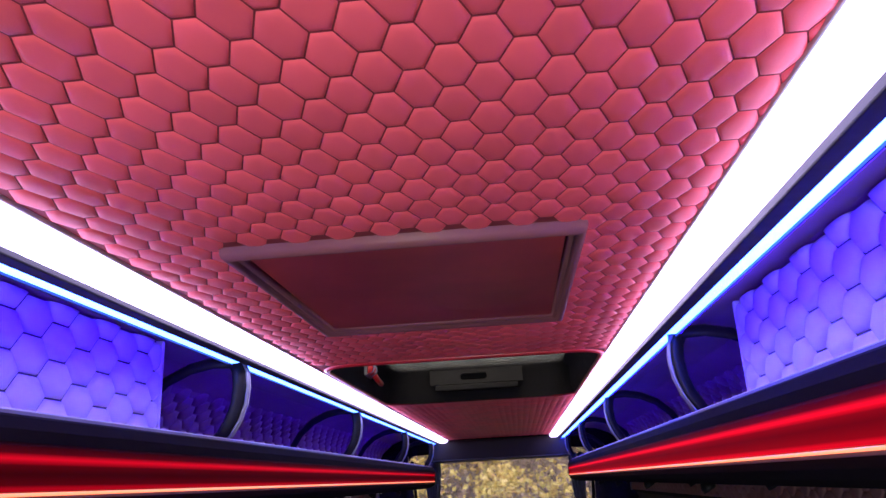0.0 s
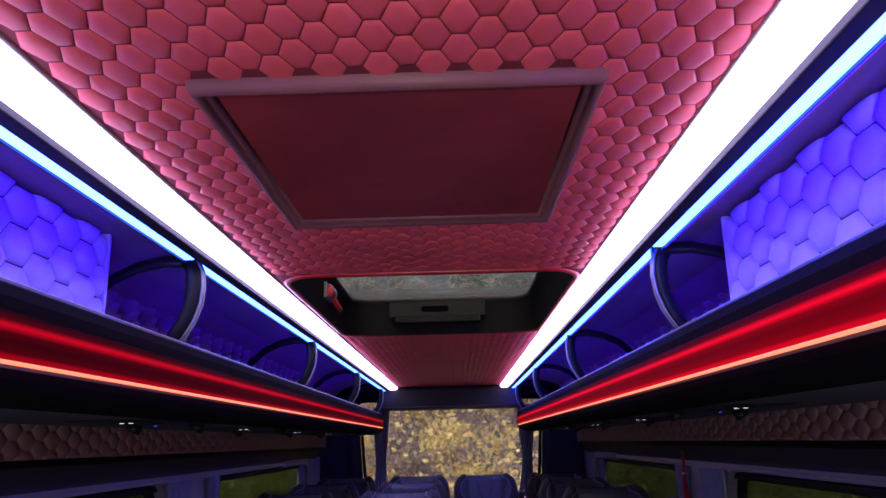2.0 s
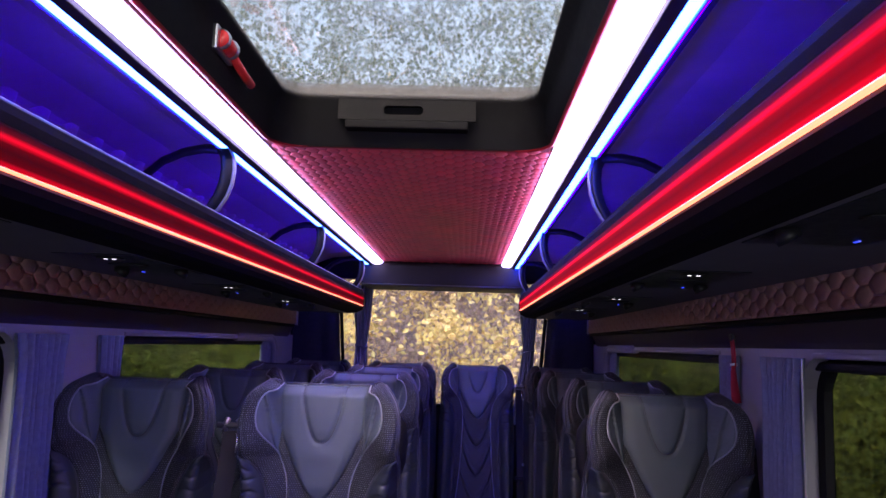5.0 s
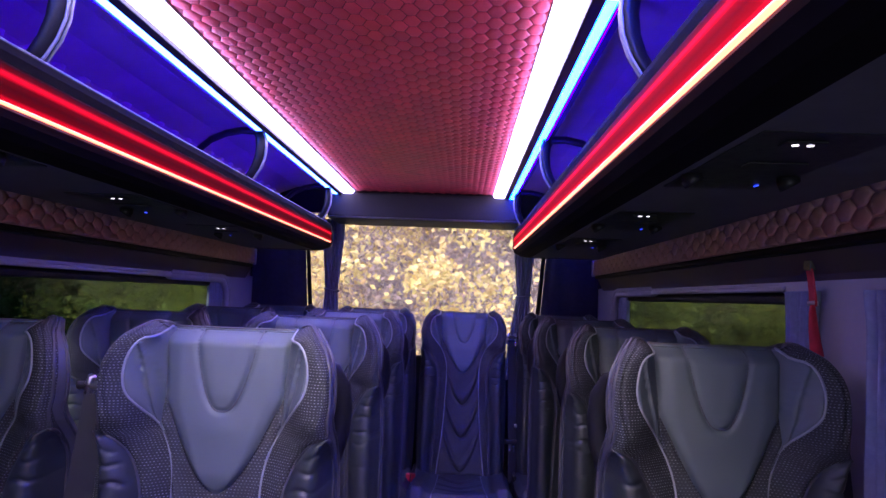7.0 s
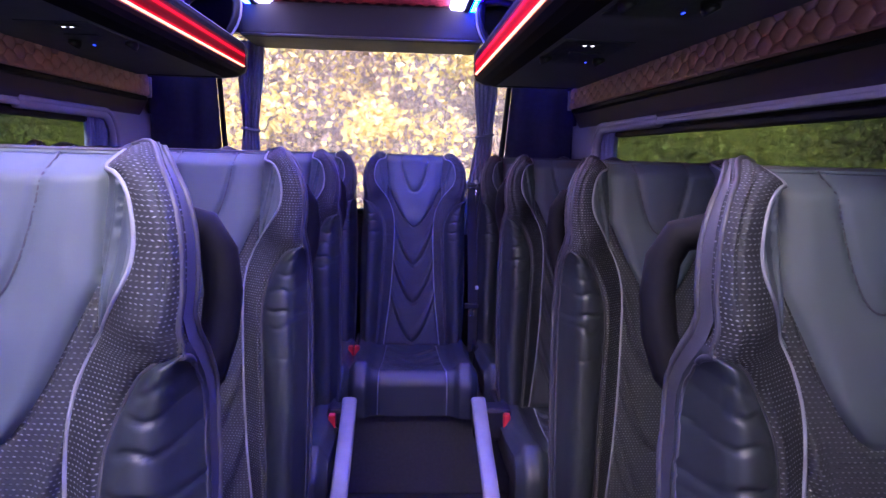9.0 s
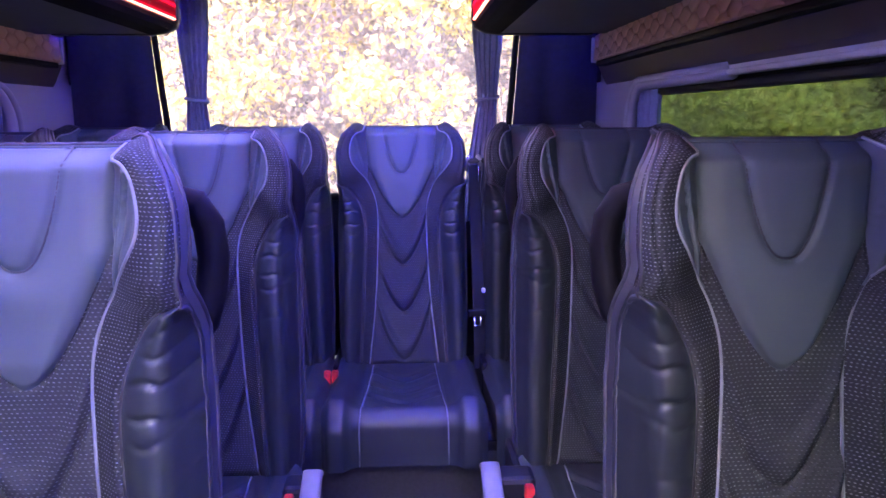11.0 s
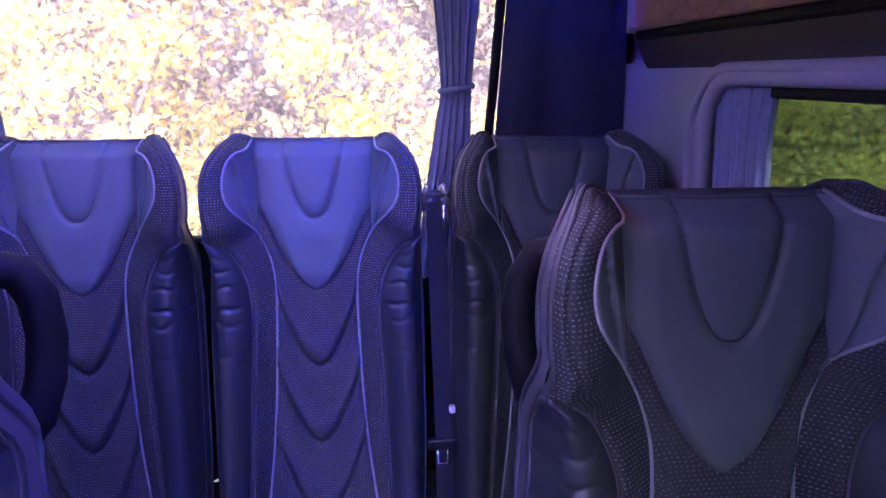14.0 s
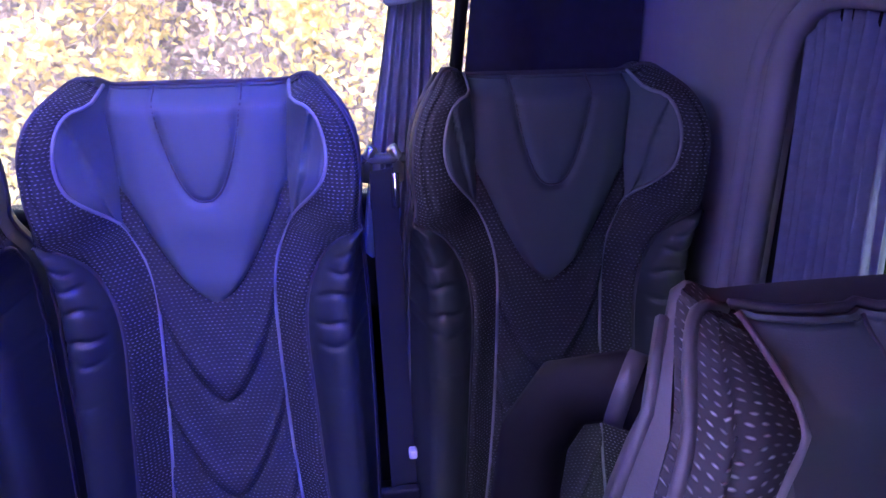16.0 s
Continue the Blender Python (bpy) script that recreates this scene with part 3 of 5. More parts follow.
# ---- ceiling fittings ----
for s in (-1, 1):
    sx = lambda *xs: sorted(s * x for x in xs)
    strip = thing("ceiling_light_strip", (s * 0.375, 1.0, 1.77), "long white glowing light strip along the ceiling edge", "light strip", "ceiling light strips")
    sh = lambda *xs: sorted(s * x - 0.005 for x in xs)
    prof = [(s * x - 0.005, z) for x, z in ((0.342, 1.779), (0.342, 1.766), (0.347, 1.759), (0.386, 1.758), (0.392, 1.763), (0.393, 1.779))]
    part("diffuser", sweep_y(prof, Y_FRONT, 4.285), WHITE_LED, strip, "glowing white diffuser", True)
    part("rail", rbox(*sh(0.393, 0.4165), Y_FRONT, 4.30, 1.7535, 1.815, 0.002), BLACK_PLASTIC, strip, "black rail")
    part("rail", rbox(*sh(0.338, 0.342), Y_FRONT, 4.30, 1.7760, 1.800, 0.002), SILVER, strip, "pale edge rail")
    part("backing", rbox(*sh(0.350, 0.47), Y_FRONT, 4.30, 1.779, 1.815, 0), BLACK_PLASTIC, strip)
    part("end_cap", rbox(*sh(0.338, 0.395), 4.285, 4.296, 1.761, 1.782, 0.003), SILVER, strip)
    edges = [Y_FRONT, -0.489, 0.650, 1.789, 2.928, 4.067, 4.29]
    for a, b in zip(edges, edges[1:]):
        lamp = thing("rack_light_strip", (s * 0.44, (a + b) / 2, 1.76), "blue glowing light strip above the luggage rack", "light strip", "blue rack light strips")
        part("diffuser", rbox(*sh(0.4170, 0.4370), a + 0.030, b - 0.055 if b < 4.2 else b, 1.7540, 1.7765, 0.003), BLUE_LED_STRONG if s > 0 else BLUE_LED, lamp, "glowing blue diffuser", True)
        # Unseen additions: a lip that shields the lockers and a blue glow for them.
        part("glow_shield", rbox(*sh(0.4370, 0.4395), a + 0.020, b - 0.040 if b < 4.2 else b, 1.7515, 1.7765, 0.0005), GLOSS_BLACK, lamp)
        part("side_fill", rbox(*sh(0.4395, 0.4417), a + 0.030, b - 0.055 if b < 4.2 else b, 1.7530, 1.7750, 0.0005), BLUE_SIDE_FILL, lamp, "unseen blue glow added to colour the locker fronts")
        part("channel", rbox(*sh(0.4165, 0.456), a + 0.012, b - 0.030 if b < 4.2 else b + 0.004, 1.776, 1.790, 0.002), GLOSS_BLACK, lamp)

    rack = thing("luggage_rack", (s * 0.65, 1.0, 1.477), "black overhead luggage rack with a glowing red edge", "luggage rack", "overhead luggage racks")
    prof = [(s * x, z) for x, z in ((0.452, 1.610), (0.445, 1.602), (0.441, 1.588), (0.443, 1.586), (0.443, 1.512), (0.446, 1.502), (0.458, 1.490), (0.478, 1.482), (0.52, 1.477), (0.862, 1.477), (0.862, 1.560), (0.482, 1.566), (0.464, 1.604))]
    part("shelf", sweep_y(prof, Y_FRONT, 4.20), SOFFIT, rack, "black vinyl-covered shelf")
    prof = [(s * x, z) for x, z in ((0.4535, 1.6095), (0.4435, 1.602), (0.4385, 1.588), (0.4385, 1.574), (0.4445, 1.574), (0.4445, 1.590), (0.456, 1.6085))]
    lip = part("lip", sweep_y(prof, Y_FRONT, 4.195), LIP_BLACK, rack, "matt black lip")
    prof = [(s * x, z) for x, z in ((0.4425, 1.511), (0.4445, 1.500), (0.457, 1.4885), (0.478, 1.4805), (0.52, 1.4755), (0.52, 1.4785), (0.460, 1.492), (0.445, 1.511))]
    part("lower_lip", sweep_y(prof, Y_FRONT, 4.195), LIP_BLACK, rack, "matt black rounded lower edge")
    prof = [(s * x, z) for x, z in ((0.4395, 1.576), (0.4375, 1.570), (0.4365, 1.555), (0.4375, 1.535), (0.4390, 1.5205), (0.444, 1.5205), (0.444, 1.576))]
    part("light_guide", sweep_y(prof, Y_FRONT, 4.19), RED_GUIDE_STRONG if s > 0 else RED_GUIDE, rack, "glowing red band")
    prof = [(s * x, z) for x, z in ((0.4385, 1.5194), (0.4360, 1.5186), (0.4360, 1.5162), (0.4385, 1.5154), (0.444, 1.5154), (0.444, 1.5194))]
    part("led_line", sweep_y(prof, Y_FRONT, 4.185), RED_LED, rack, "bright orange-red light line", True)
    V, F = tube_mesh([(s * 0.456, Y_FRONT, 1.6105), (s * 0.456, 4.20, 1.6105)], 0.0020, 8)
    put("bead", mesh_of("bead", V, F, SILVER), lip, "pale bead along the lip")
    prof = [(s * x, z) for x, z in ((0.450, 1.612), (0.436, 1.585), (0.433, 1.52), (0.442, 1.495), (0.475, 1.479), (0.52, 1.474), (0.80, 1.474), (0.80, 1.52), (0.48, 1.60))]
    bm = sweep_y(prof, 4.19, 4.235)
    bmesh.ops.bevel(bm, geom=[e for e in bm.edges if abs(e.verts[0].co.y - e.verts[1].co.y) < 1e-6 and e.verts[0].co.y > 4.2], offset=0.012, segments=3, affect="EDGES")
    part("end_cap", bm, BLACK_PLASTIC, rack, "black rounded end cap", True)

    # dividers between the bins
    for y in edges[1:-1]:
        div = thing("rack_divider", (s * 0.46, y, 1.56), "black curved rack divider with a silver front edge", "divider", "rack dividers")
        post = [(0.437, 1.768), (0.4265, 1.745), (0.4235, 1.715), (0.427, 1.68), (0.438, 1.648), (0.456, 1.618), (0.470, 1.604)]
        V, F = tube_mesh([(s * (x + 0.016), y, z) for x, z in post], 0.017, 10, flat=0.5)
        post_ob = put("post", mesh_of("post", V, F, BLACK_PLASTIC), div)
        for dy in (-0.006, 0.006):
            V, F = tube_mesh([(s * (x - 0.001), y + dy, z) for x, z in post], 0.0028, 6)
            put("edge_strip", mesh_of("edge_strip", V, F, SATIN_EDGE), post_ob, "silver edge strip")
        arm = [(0.445, 1.766), (0.50, 1.768), (0.55, 1.758), (0.60, 1.735), (0.645, 1.695), (0.68, 1.640), (0.70, 1.572)]
        V, F = tube_mesh([(s * x, y + 0.004, z) for x, z in arm], 0.016, 8, flat=0.6)
        put("arm", mesh_of("arm", V, F, BLACK_PLASTIC), div)

    # pale quilted locker front over the first bins
    lock = thing("padded_locker_front", (s * 0.585, -0.8, 1.565), "pale leather locker front quilted in large hexagons", "locker front", "padded locker fronts")
    px = 0.600 if s < 0 else 0.560
    part("board", rbox(*sx(px, px + 0.018), Y_FRONT, 0.605, 1.562, 1.812, 0.006), PIPING_DARK, lock)
    pv, pf = hex_pad(0.0455, 0.0215, 0.0295, 0.012, 0.0010)
    pad = mesh_of("pad", [(-s * h, u, v) for u, v, h in pv], [f if s < 0 else f[::-1] for f in pf], LEATHER_WHITE)
    for y, z in hex_centres(-1.268, 0.66, 1.543, 1.85, 0.0455, 0.0215, 0.0295):
        me = pad
        if y > 0.55 or z > 1.77 or z < 1.595:
            cut = [(-s * h, min(u, 0.603 - y), max(min(v, 1.808 - z), 1.566 - z)) for u, v, h in pv]
            if min(c[1] for c in cut) >= 0.603 - y - 0.004 or min(c[2] for c in cut) >= 1.808 - z - 0.004 or max(c[2] for c in cut) <= 1.566 - z + 0.004:
                continue
            me = mesh_of("pad", cut, [f if s < 0 else f[::-1] for f in pf], LEATHER_WHITE)
        ob = put("pad", me, lock)
        ob.location = (s * px, y, z)

    part("end_edge", rbox(*sx(px - 0.0135, px + 0.018), 0.600, 0.612, 1.562, 1.812, 0.004), LEATHER_WHITE, lock, "folded pale leather edge")

    # quilted pelmet over the windows
    pel = thing("padded_pelmet", (s * 0.86, 1.0, 1.39), "dusty pink leather pelmet quilted in hexagons", "pelmet", "window pelmets")
    prof = [(s * x, z) for x, z in ((0.846, 1.484), (0.842, 1.412), (0.852, 1.404), (0.90, 1.404), (0.90, 1.484))]
    part("board", sweep_y(prof, Y_FRONT, 4.335), LEATHER_PAD, pel)
    part("black_edge", rbox(*sx(0.848, 0.885), Y_FRONT, 4.33, 1.388, 1.405, 0.005), RUBBER, pel)
    part("end_board", rbox(*sx(0.835, 0.90), 4.335, 4.347, 1.400, 1.480, 0.004), TRIM, pel, "pale grey end board")
    pv, pf = hex_pad(0.036, 0.014, 0.0195, 0.0048, 0.0007)
    made = {}
    for y, z in hex_centres(-0.35, 4.31, 1.4055, 1.495, 0.036, 0.014, 0.0195):
        key = round(z, 4)
        if key not in made:
            cut = [(-s * h, u, min(max(v, 1.4055 - z), 1.4835 - z)) for u, v, h in pv]
            made[key] = mesh_of("pad", cut, [f if s < 0 else f[::-1] for f in pf], LEATHER_PAD)
        ob = put("pad", made[key], pel)
        ob.location = (s * 0.8445, y, z)

    # service consoles under the rack
    for y in (0.77, 1.58, 2.35, 3.08):
        con = thing("service_console", (s * 0.61, y + 0.16, 1.477), "black overhead console with reading lamps and air nozzles", "console", "service consoles")
        part("plate", rbox(*sx(0.535, 0.700), y - 0.05, y + 0.37, 1.4755, 1.4785, 0.0012), BLACK_PLASTIC, con)
        bezel = part("lamp_bezel", rbox(*sx(0.576, 0.626), y - 0.016, y + 0.012, 1.4715, 1.4745, 0.002), BLACK_PLASTIC, con)
        for x in (0.592, 0.610):
            V, F = tube_mesh([(s * x, y - 0.002, 1.4718), (s * x, y - 0.002, 1.4706)], 0.0042, 12)
            put("lamp", mesh_of("lamp", V, F, SPOT_GLINT), bezel, "white reading lamp, glowing in place of a glint")
        part("grille", rbox(*sx(0.585, 0.665), y + 0.120, y + 0.150, 1.4720, 1.4745, 0.001), BLACK_PLASTIC, con)
        for x in (0.545, 0.690):
            V, F = tube_mesh([(s * x, y + 0.24, 1.4745), (s * x, y + 0.24, 1.466), (s * (x + 0.003), y + 0.24, 1.461)], 0.017, 14)
            put("air_nozzle", mesh_of("air_nozzle", V, F, BLACK_PLASTIC), con)
        part("indicator", rbox(*sx(0.670, 0.674), y + 0.312, y + 0.326, 1.4730, 1.4745, 0.0005), INDICATOR_LED, con, "small blue indicator light")

# framed speaker panel in the ceiling
spk = thing("ceiling_speaker_panel", (0, 0.21, 1.76), "framed dark mesh panel in the quilted ceiling", "ceiling panel")
x0, x1, y0, y1 = PANEL
V, F = [], []
frame_prof = ((0.0, 1.7805), (0.0005, 1.772), (0.002, 1.768), (0.005, 1.7655), (0.009, 1.765), (0.012, 1.767), (0.0135, 1.770), (0.016, 1.7705), (0.0195, 1.7715), (0.021, 1.775), (0.0215, 1.781))
for d, z in frame_prof:
    V += [(x0 + d, y0 + d, z), (x1 - d, y0 + d, z), (x1 - d, y1 - d, z), (x0 + d, y1 - d, z)]
for r in range(len(frame_prof) - 1):
    for i in range(4):
        F.append((r * 4 + i, (r + 1) * 4 + i, (r + 1) * 4 + (i + 1) % 4, r * 4 + (i + 1) % 4))
put("frame", mesh_of("frame", V, F, LEATHER_MAROON, True), spk, "padded maroon leather frame")


def speaker_cloth():
    n = Nodes("speaker_mesh", 0.38, 0.5)
    xyz = n.add("ShaderNodeSeparateXYZ")
    n.link(n.coords(), xyz.inputs[0])
    u = n.math("SINE", n.math("MULTIPLY", xyz.outputs["X"], 1250.0))
    v = n.math("SINE", n.math("MULTIPLY", xyz.outputs["Y"], 1250.0))
    h = n.math("MULTIPLY", u, v)
    # The red base colour stands in for a red sheen on dark mesh.
    n.colour(n.ramp(n.noise(7.0, 3), [(0.3, (0.40, 0.055, 0.07)), (0.7, (0.58, 0.075, 0.095))]))
    n.bump(h, 0.12, 0.0006)
    return n.m


part("mesh_cloth", rbox(x0 + 0.0225, x1 - 0.0225, y0 + 0.0225, y1 - 0.0225, 1.776, 1.7815, 0.001), speaker_cloth(), spk, "dark glossy mesh")

# roof hatch
hat = thing("roof_hatch", (0, 1.3, 1.78), "black framed roof hatch with a tinted glass lid", "roof hatch")
loopA = rounded_loop(HATCH[0] - 0.014, HATCH[1] + 0.014, HATCH[2] - 0.014, HATCH[3] + 0.014, 0.088)
loopM = rounded_loop(HATCH[0] - 0.007, HATCH[1] + 0.007, HATCH[2] - 0.007, HATCH[3] + 0.007, 0.080)
loopB = rounded_loop(*HATCH, 0.075)
loopC = rounded_loop(HATCH[0] + 0.012, HATCH[1] - 0.012, HATCH[2] + 0.012, HATCH[3] - 0.020, 0.07)
loopD = rounded_loop(HATCH[0] + 0.030, HATCH[1] - 0.030, HATCH[2] + 0.03, HATCH[3] - 0.035, 0.06)
V, F = [], []
rings = ((loopB, 1.7735), (loopB, 1.776), (loopC, 1.80), (loopC, 1.862), (loopD, 1.878), (loopD, 1.893))
for lp, z in rings:
    V += [(x, y, z) for x, y in lp]
n = len(loopA)
for r in range(len(rings) - 1):
    for i in range(n):
        F.append((r * n + i, r * n + (i + 1) % n, (r + 1) * n + (i + 1) % n, (r + 1) * n + i))
put("surround", mesh_of("surround", V, F, HATCH_BLACK), hat, "black moulded surround")
V, F = [], []
rings = ((loopA, 1.7795), (loopA, 1.7755), (loopM, 1.7725), (loopB, 1.7745), (loopB, 1.790))
for lp, z in rings:
    V += [(x + 0.001 * (1 if x < 0 else -1) * (z > 1.78), y, z) for x, y in lp]
for r in range(len(rings) - 1):
    for i in range(n):
        F.append((r * n + i, r * n + (i + 1) % n, (r + 1) * n + (i + 1) % n, (r + 1) * n + i))
# The lip's red is deepened: reflected LED glare is put into its colour.
put("padded_lip", mesh_of("padded_lip", V, F, HATCH_RED_GLARE), hat, "glossy red lip around the opening, deepened for reflected LED glare")
bm = bmesh.new()
bm.faces.new([bm.verts.new((x, y, 1.886)) for x, y in rounded_loop(HATCH[0] + 0.02, HATCH[1] - 0.02, HATCH[2] + 0.02, HATCH[3] - 0.025, 0.06)])
ex = bmesh.ops.extrude_face_region(bm, geom=bm.faces[:])
bmesh.ops.translate(bm, vec=(0, 0, 0.004), verts=[v for v in ex["geom"] if isinstance(v, bmesh.types.BMVert)])
g = part("glass_lid", bm, ROOF_GLASS, hat, "tinted glass lid")
bm = pierced_panel(-0.168, 0.152, 0.0, 0.050, (-0.062, 0.030, 0.013, 0.035), 0.0100, lambda a, b, d: (a, 1.722 + d + b * 0.1, 1.828 + b), 0.014)
plate = part("handle_plate", bm, HATCH_BLACK, hat, "dark grip plate with a slot")
part("handle_ledge", rbox(-0.15, 0.135, 1.715, 1.75, 1.806, 1.826, 0.004), HATCH_BLACK, plate)
ham = thing("emergency_hammer", (-0.305, 1.36, 1.82), "red emergency hammer in a steel clip", "hammer")
V, F = tube_mesh([(-0.302, 1.30, 1.838), (-0.302, 1.36, 1.836)], 0.016, 12)
put("hammer_head", mesh_of("hammer_head", V, F, RED_PLASTIC), ham)
V, F = tube_mesh([(-0.300, 1.355, 1.832), (-0.296, 1.42, 1.818), (-0.292, 1.46, 1.810)], 0.0085, 10)
put("grip", mesh_of("grip", V, F, RED_PLASTIC), ham)
for y in (1.305, 1.352):
    V, F = tube_mesh([(-0.302, y - 0.004, 1.838), (-0.302, y + 0.004, 1.838)], 0.0185, 14)
    put("clip", mesh_of("clip", V, F, STEEL), ham, "steel clip")
part("bracket", rbox(-0.313, -0.302, 1.285, 1.375, 1.815, 1.86, 0.003), STEEL, ham)


# ---- seats ----
Z_LOW, Z_TOP = 0.40, 1.222
LEAN = 0.125
TIPS = (0.917, 0.765, 0.612, 0.456)


def w_at(z):
    base = curve_at(z, [(0.40, 0.200), (0.46, 0.212), (0.60, 0.217), (0.85, 0.216), (0.95, 0.212), (1.0, 0.210), (1.03, 0.2135), (1.075, 0.221), (1.10, 0.2215)])
    if z > 1.10:
        base = 0.132 + 0.0895 * math.sqrt(max(0.0, 1 - ((z - 1.10) / (Z_TOP - 1.10)) ** 2.5))
    return base * (0.962 - 0.052 * sstep(1.005, 1.06, z))


def c_at(z):
    c = curve_at(z, [(0.40, 0.147), (0.50, 0.139), (0.65, 0.131), (0.80, 0.123), (0.88, 0.1195), (0.93, 0.1245), (0.965, 0.1365), (0.995, 0.1535), (1.016, 0.173), (1.030, 0.204), (1.2, 0.204)])
    return min(c, w_at(z) - 0.0025)


def b_at(z):
    b = curve_at(z, [(0.40, 0.116), (0.50, 0.104), (0.62, 0.090), (0.75, 0.081), (0.88, 0.0765), (0.93, 0.0765), (0.965, 0.081), (0.995, 0.090), (1.02, 0.1015), (1.045, 0.117), (1.07, 0.136), (1.095, 0.152), (1.12, 0.158), (1.145, 0.157), (1.17, 0.150), (1.19, 0.136), (1.205, 0.119), (1.222, 0.1155)])
    return min(b, c_at(z) - 0.003)


def e_at(z):
    """The seam between the head panel's surround and the side inserts."""
    return min(0.107 + 0.005 * sstep(1.10, 1.20, z), b_at(z) - 0.003)


def a_at(z):
    if z > 1.080:
        return e_at(z) - 0.0015
    k = (z - 0.915) / (1.080 - 0.915)
    if k <= 0:
        return 0.004
    return min(max(0.004, 0.107 * k + 0.052 * math.sqrt(k) * (1 - k) ** 1.5), e_at(z) - 0.0015)


def u_seam(z):
    """Half width of the U-shaped seam in the head panel."""
    k = (z - 1.057) / 0.149
    return 0.055 * min(1.0, max(0.0, k)) ** 0.38 if k > 0 else 0.0


U_LINE = [(u_seam(1.057 + 0.165 * (i / 40) ** 2), 1.057 + 0.165 * (i / 40) ** 2) for i in range(41)]


def forward(u, z):
    """How far the seat's face stands forward of its plane."""
    q = abs(u)
    a, b, c, w = a_at(z), b_at(z), c_at(z), w_at(z)
    up = sstep(0.965, 1.06, z)
    f = 0.0
    # head panel and its U seam
    head = sstep(0.910, 0.955, z) * (1 - sstep(0.7 * a, 1.05 * a + 0.004, q))
    f += 0.010 * head
    if z > 1.058:
        f += 0.004 * (1 - sstep(0.3, 1.2, q / max(u_seam(z), 0.012))) * sstep(1.058, 1.092, z)
    # the panel swells below the U seam
    f += 0.0045 * bell(q, 0.05) * bell(z - 1.028, 0.026)
    # groove at the distance from the U-shaped seam
    if 0.98 < z:
        d = min(math.hypot(q - u, z - zu) for u, zu in U_LINE) if q < 0.085 else 1
        f -= 0.0060 * bell(d, 0.0045)
    # chevrons down the middle
    if q < b:
        rise = 0.135 * (q / 0.077) ** 1.75
        for tip in TIPS[1:]:
            f -= 0.0085 * bell(z - tip - rise, 0.0080)
            f += 0.008 * bell(z - tip - rise - 0.034, 0.024)
        f -= 0.004 * bell(z - TIPS[0] - rise * 0.72, 0.005) * (1 - head)
    # the inserts beside the head panel slope forward to the wings
    e = e_at(z)
    dome = math.sqrt(max(0.0, 1 - max(0.0, (z - 1.135) / (Z_TOP - 1.135)) ** 2))
    swell = 0.064 * sstep(1.018, 1.095, z) * dome
    if e < q <= b:
        k = (q - e) / max(b - e, 1e-4)
        f += swell * k ** 1.4 + 0.12 * swell * math.sin(math.pi * k)
    # wings: a rounded crest near the outer edge, rolling back to the shell
    if q > b:
        k = (q - b) / max(w - b, 1e-4)
        crest = 0.078 * dome
        rise = swell + (crest - swell) * math.sin(math.pi / 2 * min(k / 0.84, 1.0))
        f += up * (rise - 0.030 * sstep(0.80, 1.05, k) - 0.0045 * bell(k - 0.70, 0.07))
        if q <= c:
            f += (1 - up) * 0.030 * sstep(0.0, 1.0, (q - b) / max(c - b, 1e-4))
        else:
            m = (q - c) / max(w - c, 1e-4)
            f += (1 - up) * (0.030 + 0.034 * math.sin(math.pi * min(1.0, m * 0.9 + 0.05)) - 0.062 * sstep(0.65, 1.0, m))
            # creases in the side leather
            for zc, amp, sl in ((0.990, 1.0, 0.35), (0.966, 1.4, 0.22), (0.938, 1.7, 0.08), (0.908, 1.8, -0.18), (0.868, 1.0, 0.12), (0.80, 0.5, 0.3)):
                f -= 0.0036 * amp * bell(z - zc - sl * (q - c) - 0.004 * math.sin(q * 130 + zc * 40), 0.0032) * sstep(0.05, 0.30, m)
    f -= 0.004 * bell(q - b, 0.0045) + (1 - up) * 0.007 * bell(q - c, 0.006)
    f -= 0.005 * bell(q - e, 0.0035) * sstep(1.0, 1.03, z)
    f -= 0.003 * bell(q - a, 0.004) * (1 - sstep(1.065, 1.095, z)) * sstep(0.915, 0.925, z)
    # top edge rolls back
    f -= 0.035 * sstep(1.185, Z_TOP, z) ** 2 + 0.03 * (1 - sstep(0.40, 0.46, z))
    return f


def dip(u, z):
    """The straight top between the wings lies a little lower."""
    return z + sstep(1.06, Z_TOP, z) * (-0.008 * sstep(0.12, 0.17, abs(u)) - 0.021 * (1 - sstep(0.110, 0.152, abs(u))))


def face_point(u, z):
    zz = dip(u, z)
    return (u, (zz - 1.06) * LEAN - forward(u, z), zz)


ROWS = [Z_LOW + (Z_TOP - Z_LOW) * (i / 290) for i in range(291)]
ROWS = ROWS[:-1] + [Z_TOP - 0.0035, Z_TOP - 0.0015, Z_TOP - 0.0003]
COLS = (26, 18, 12, 16, 12)


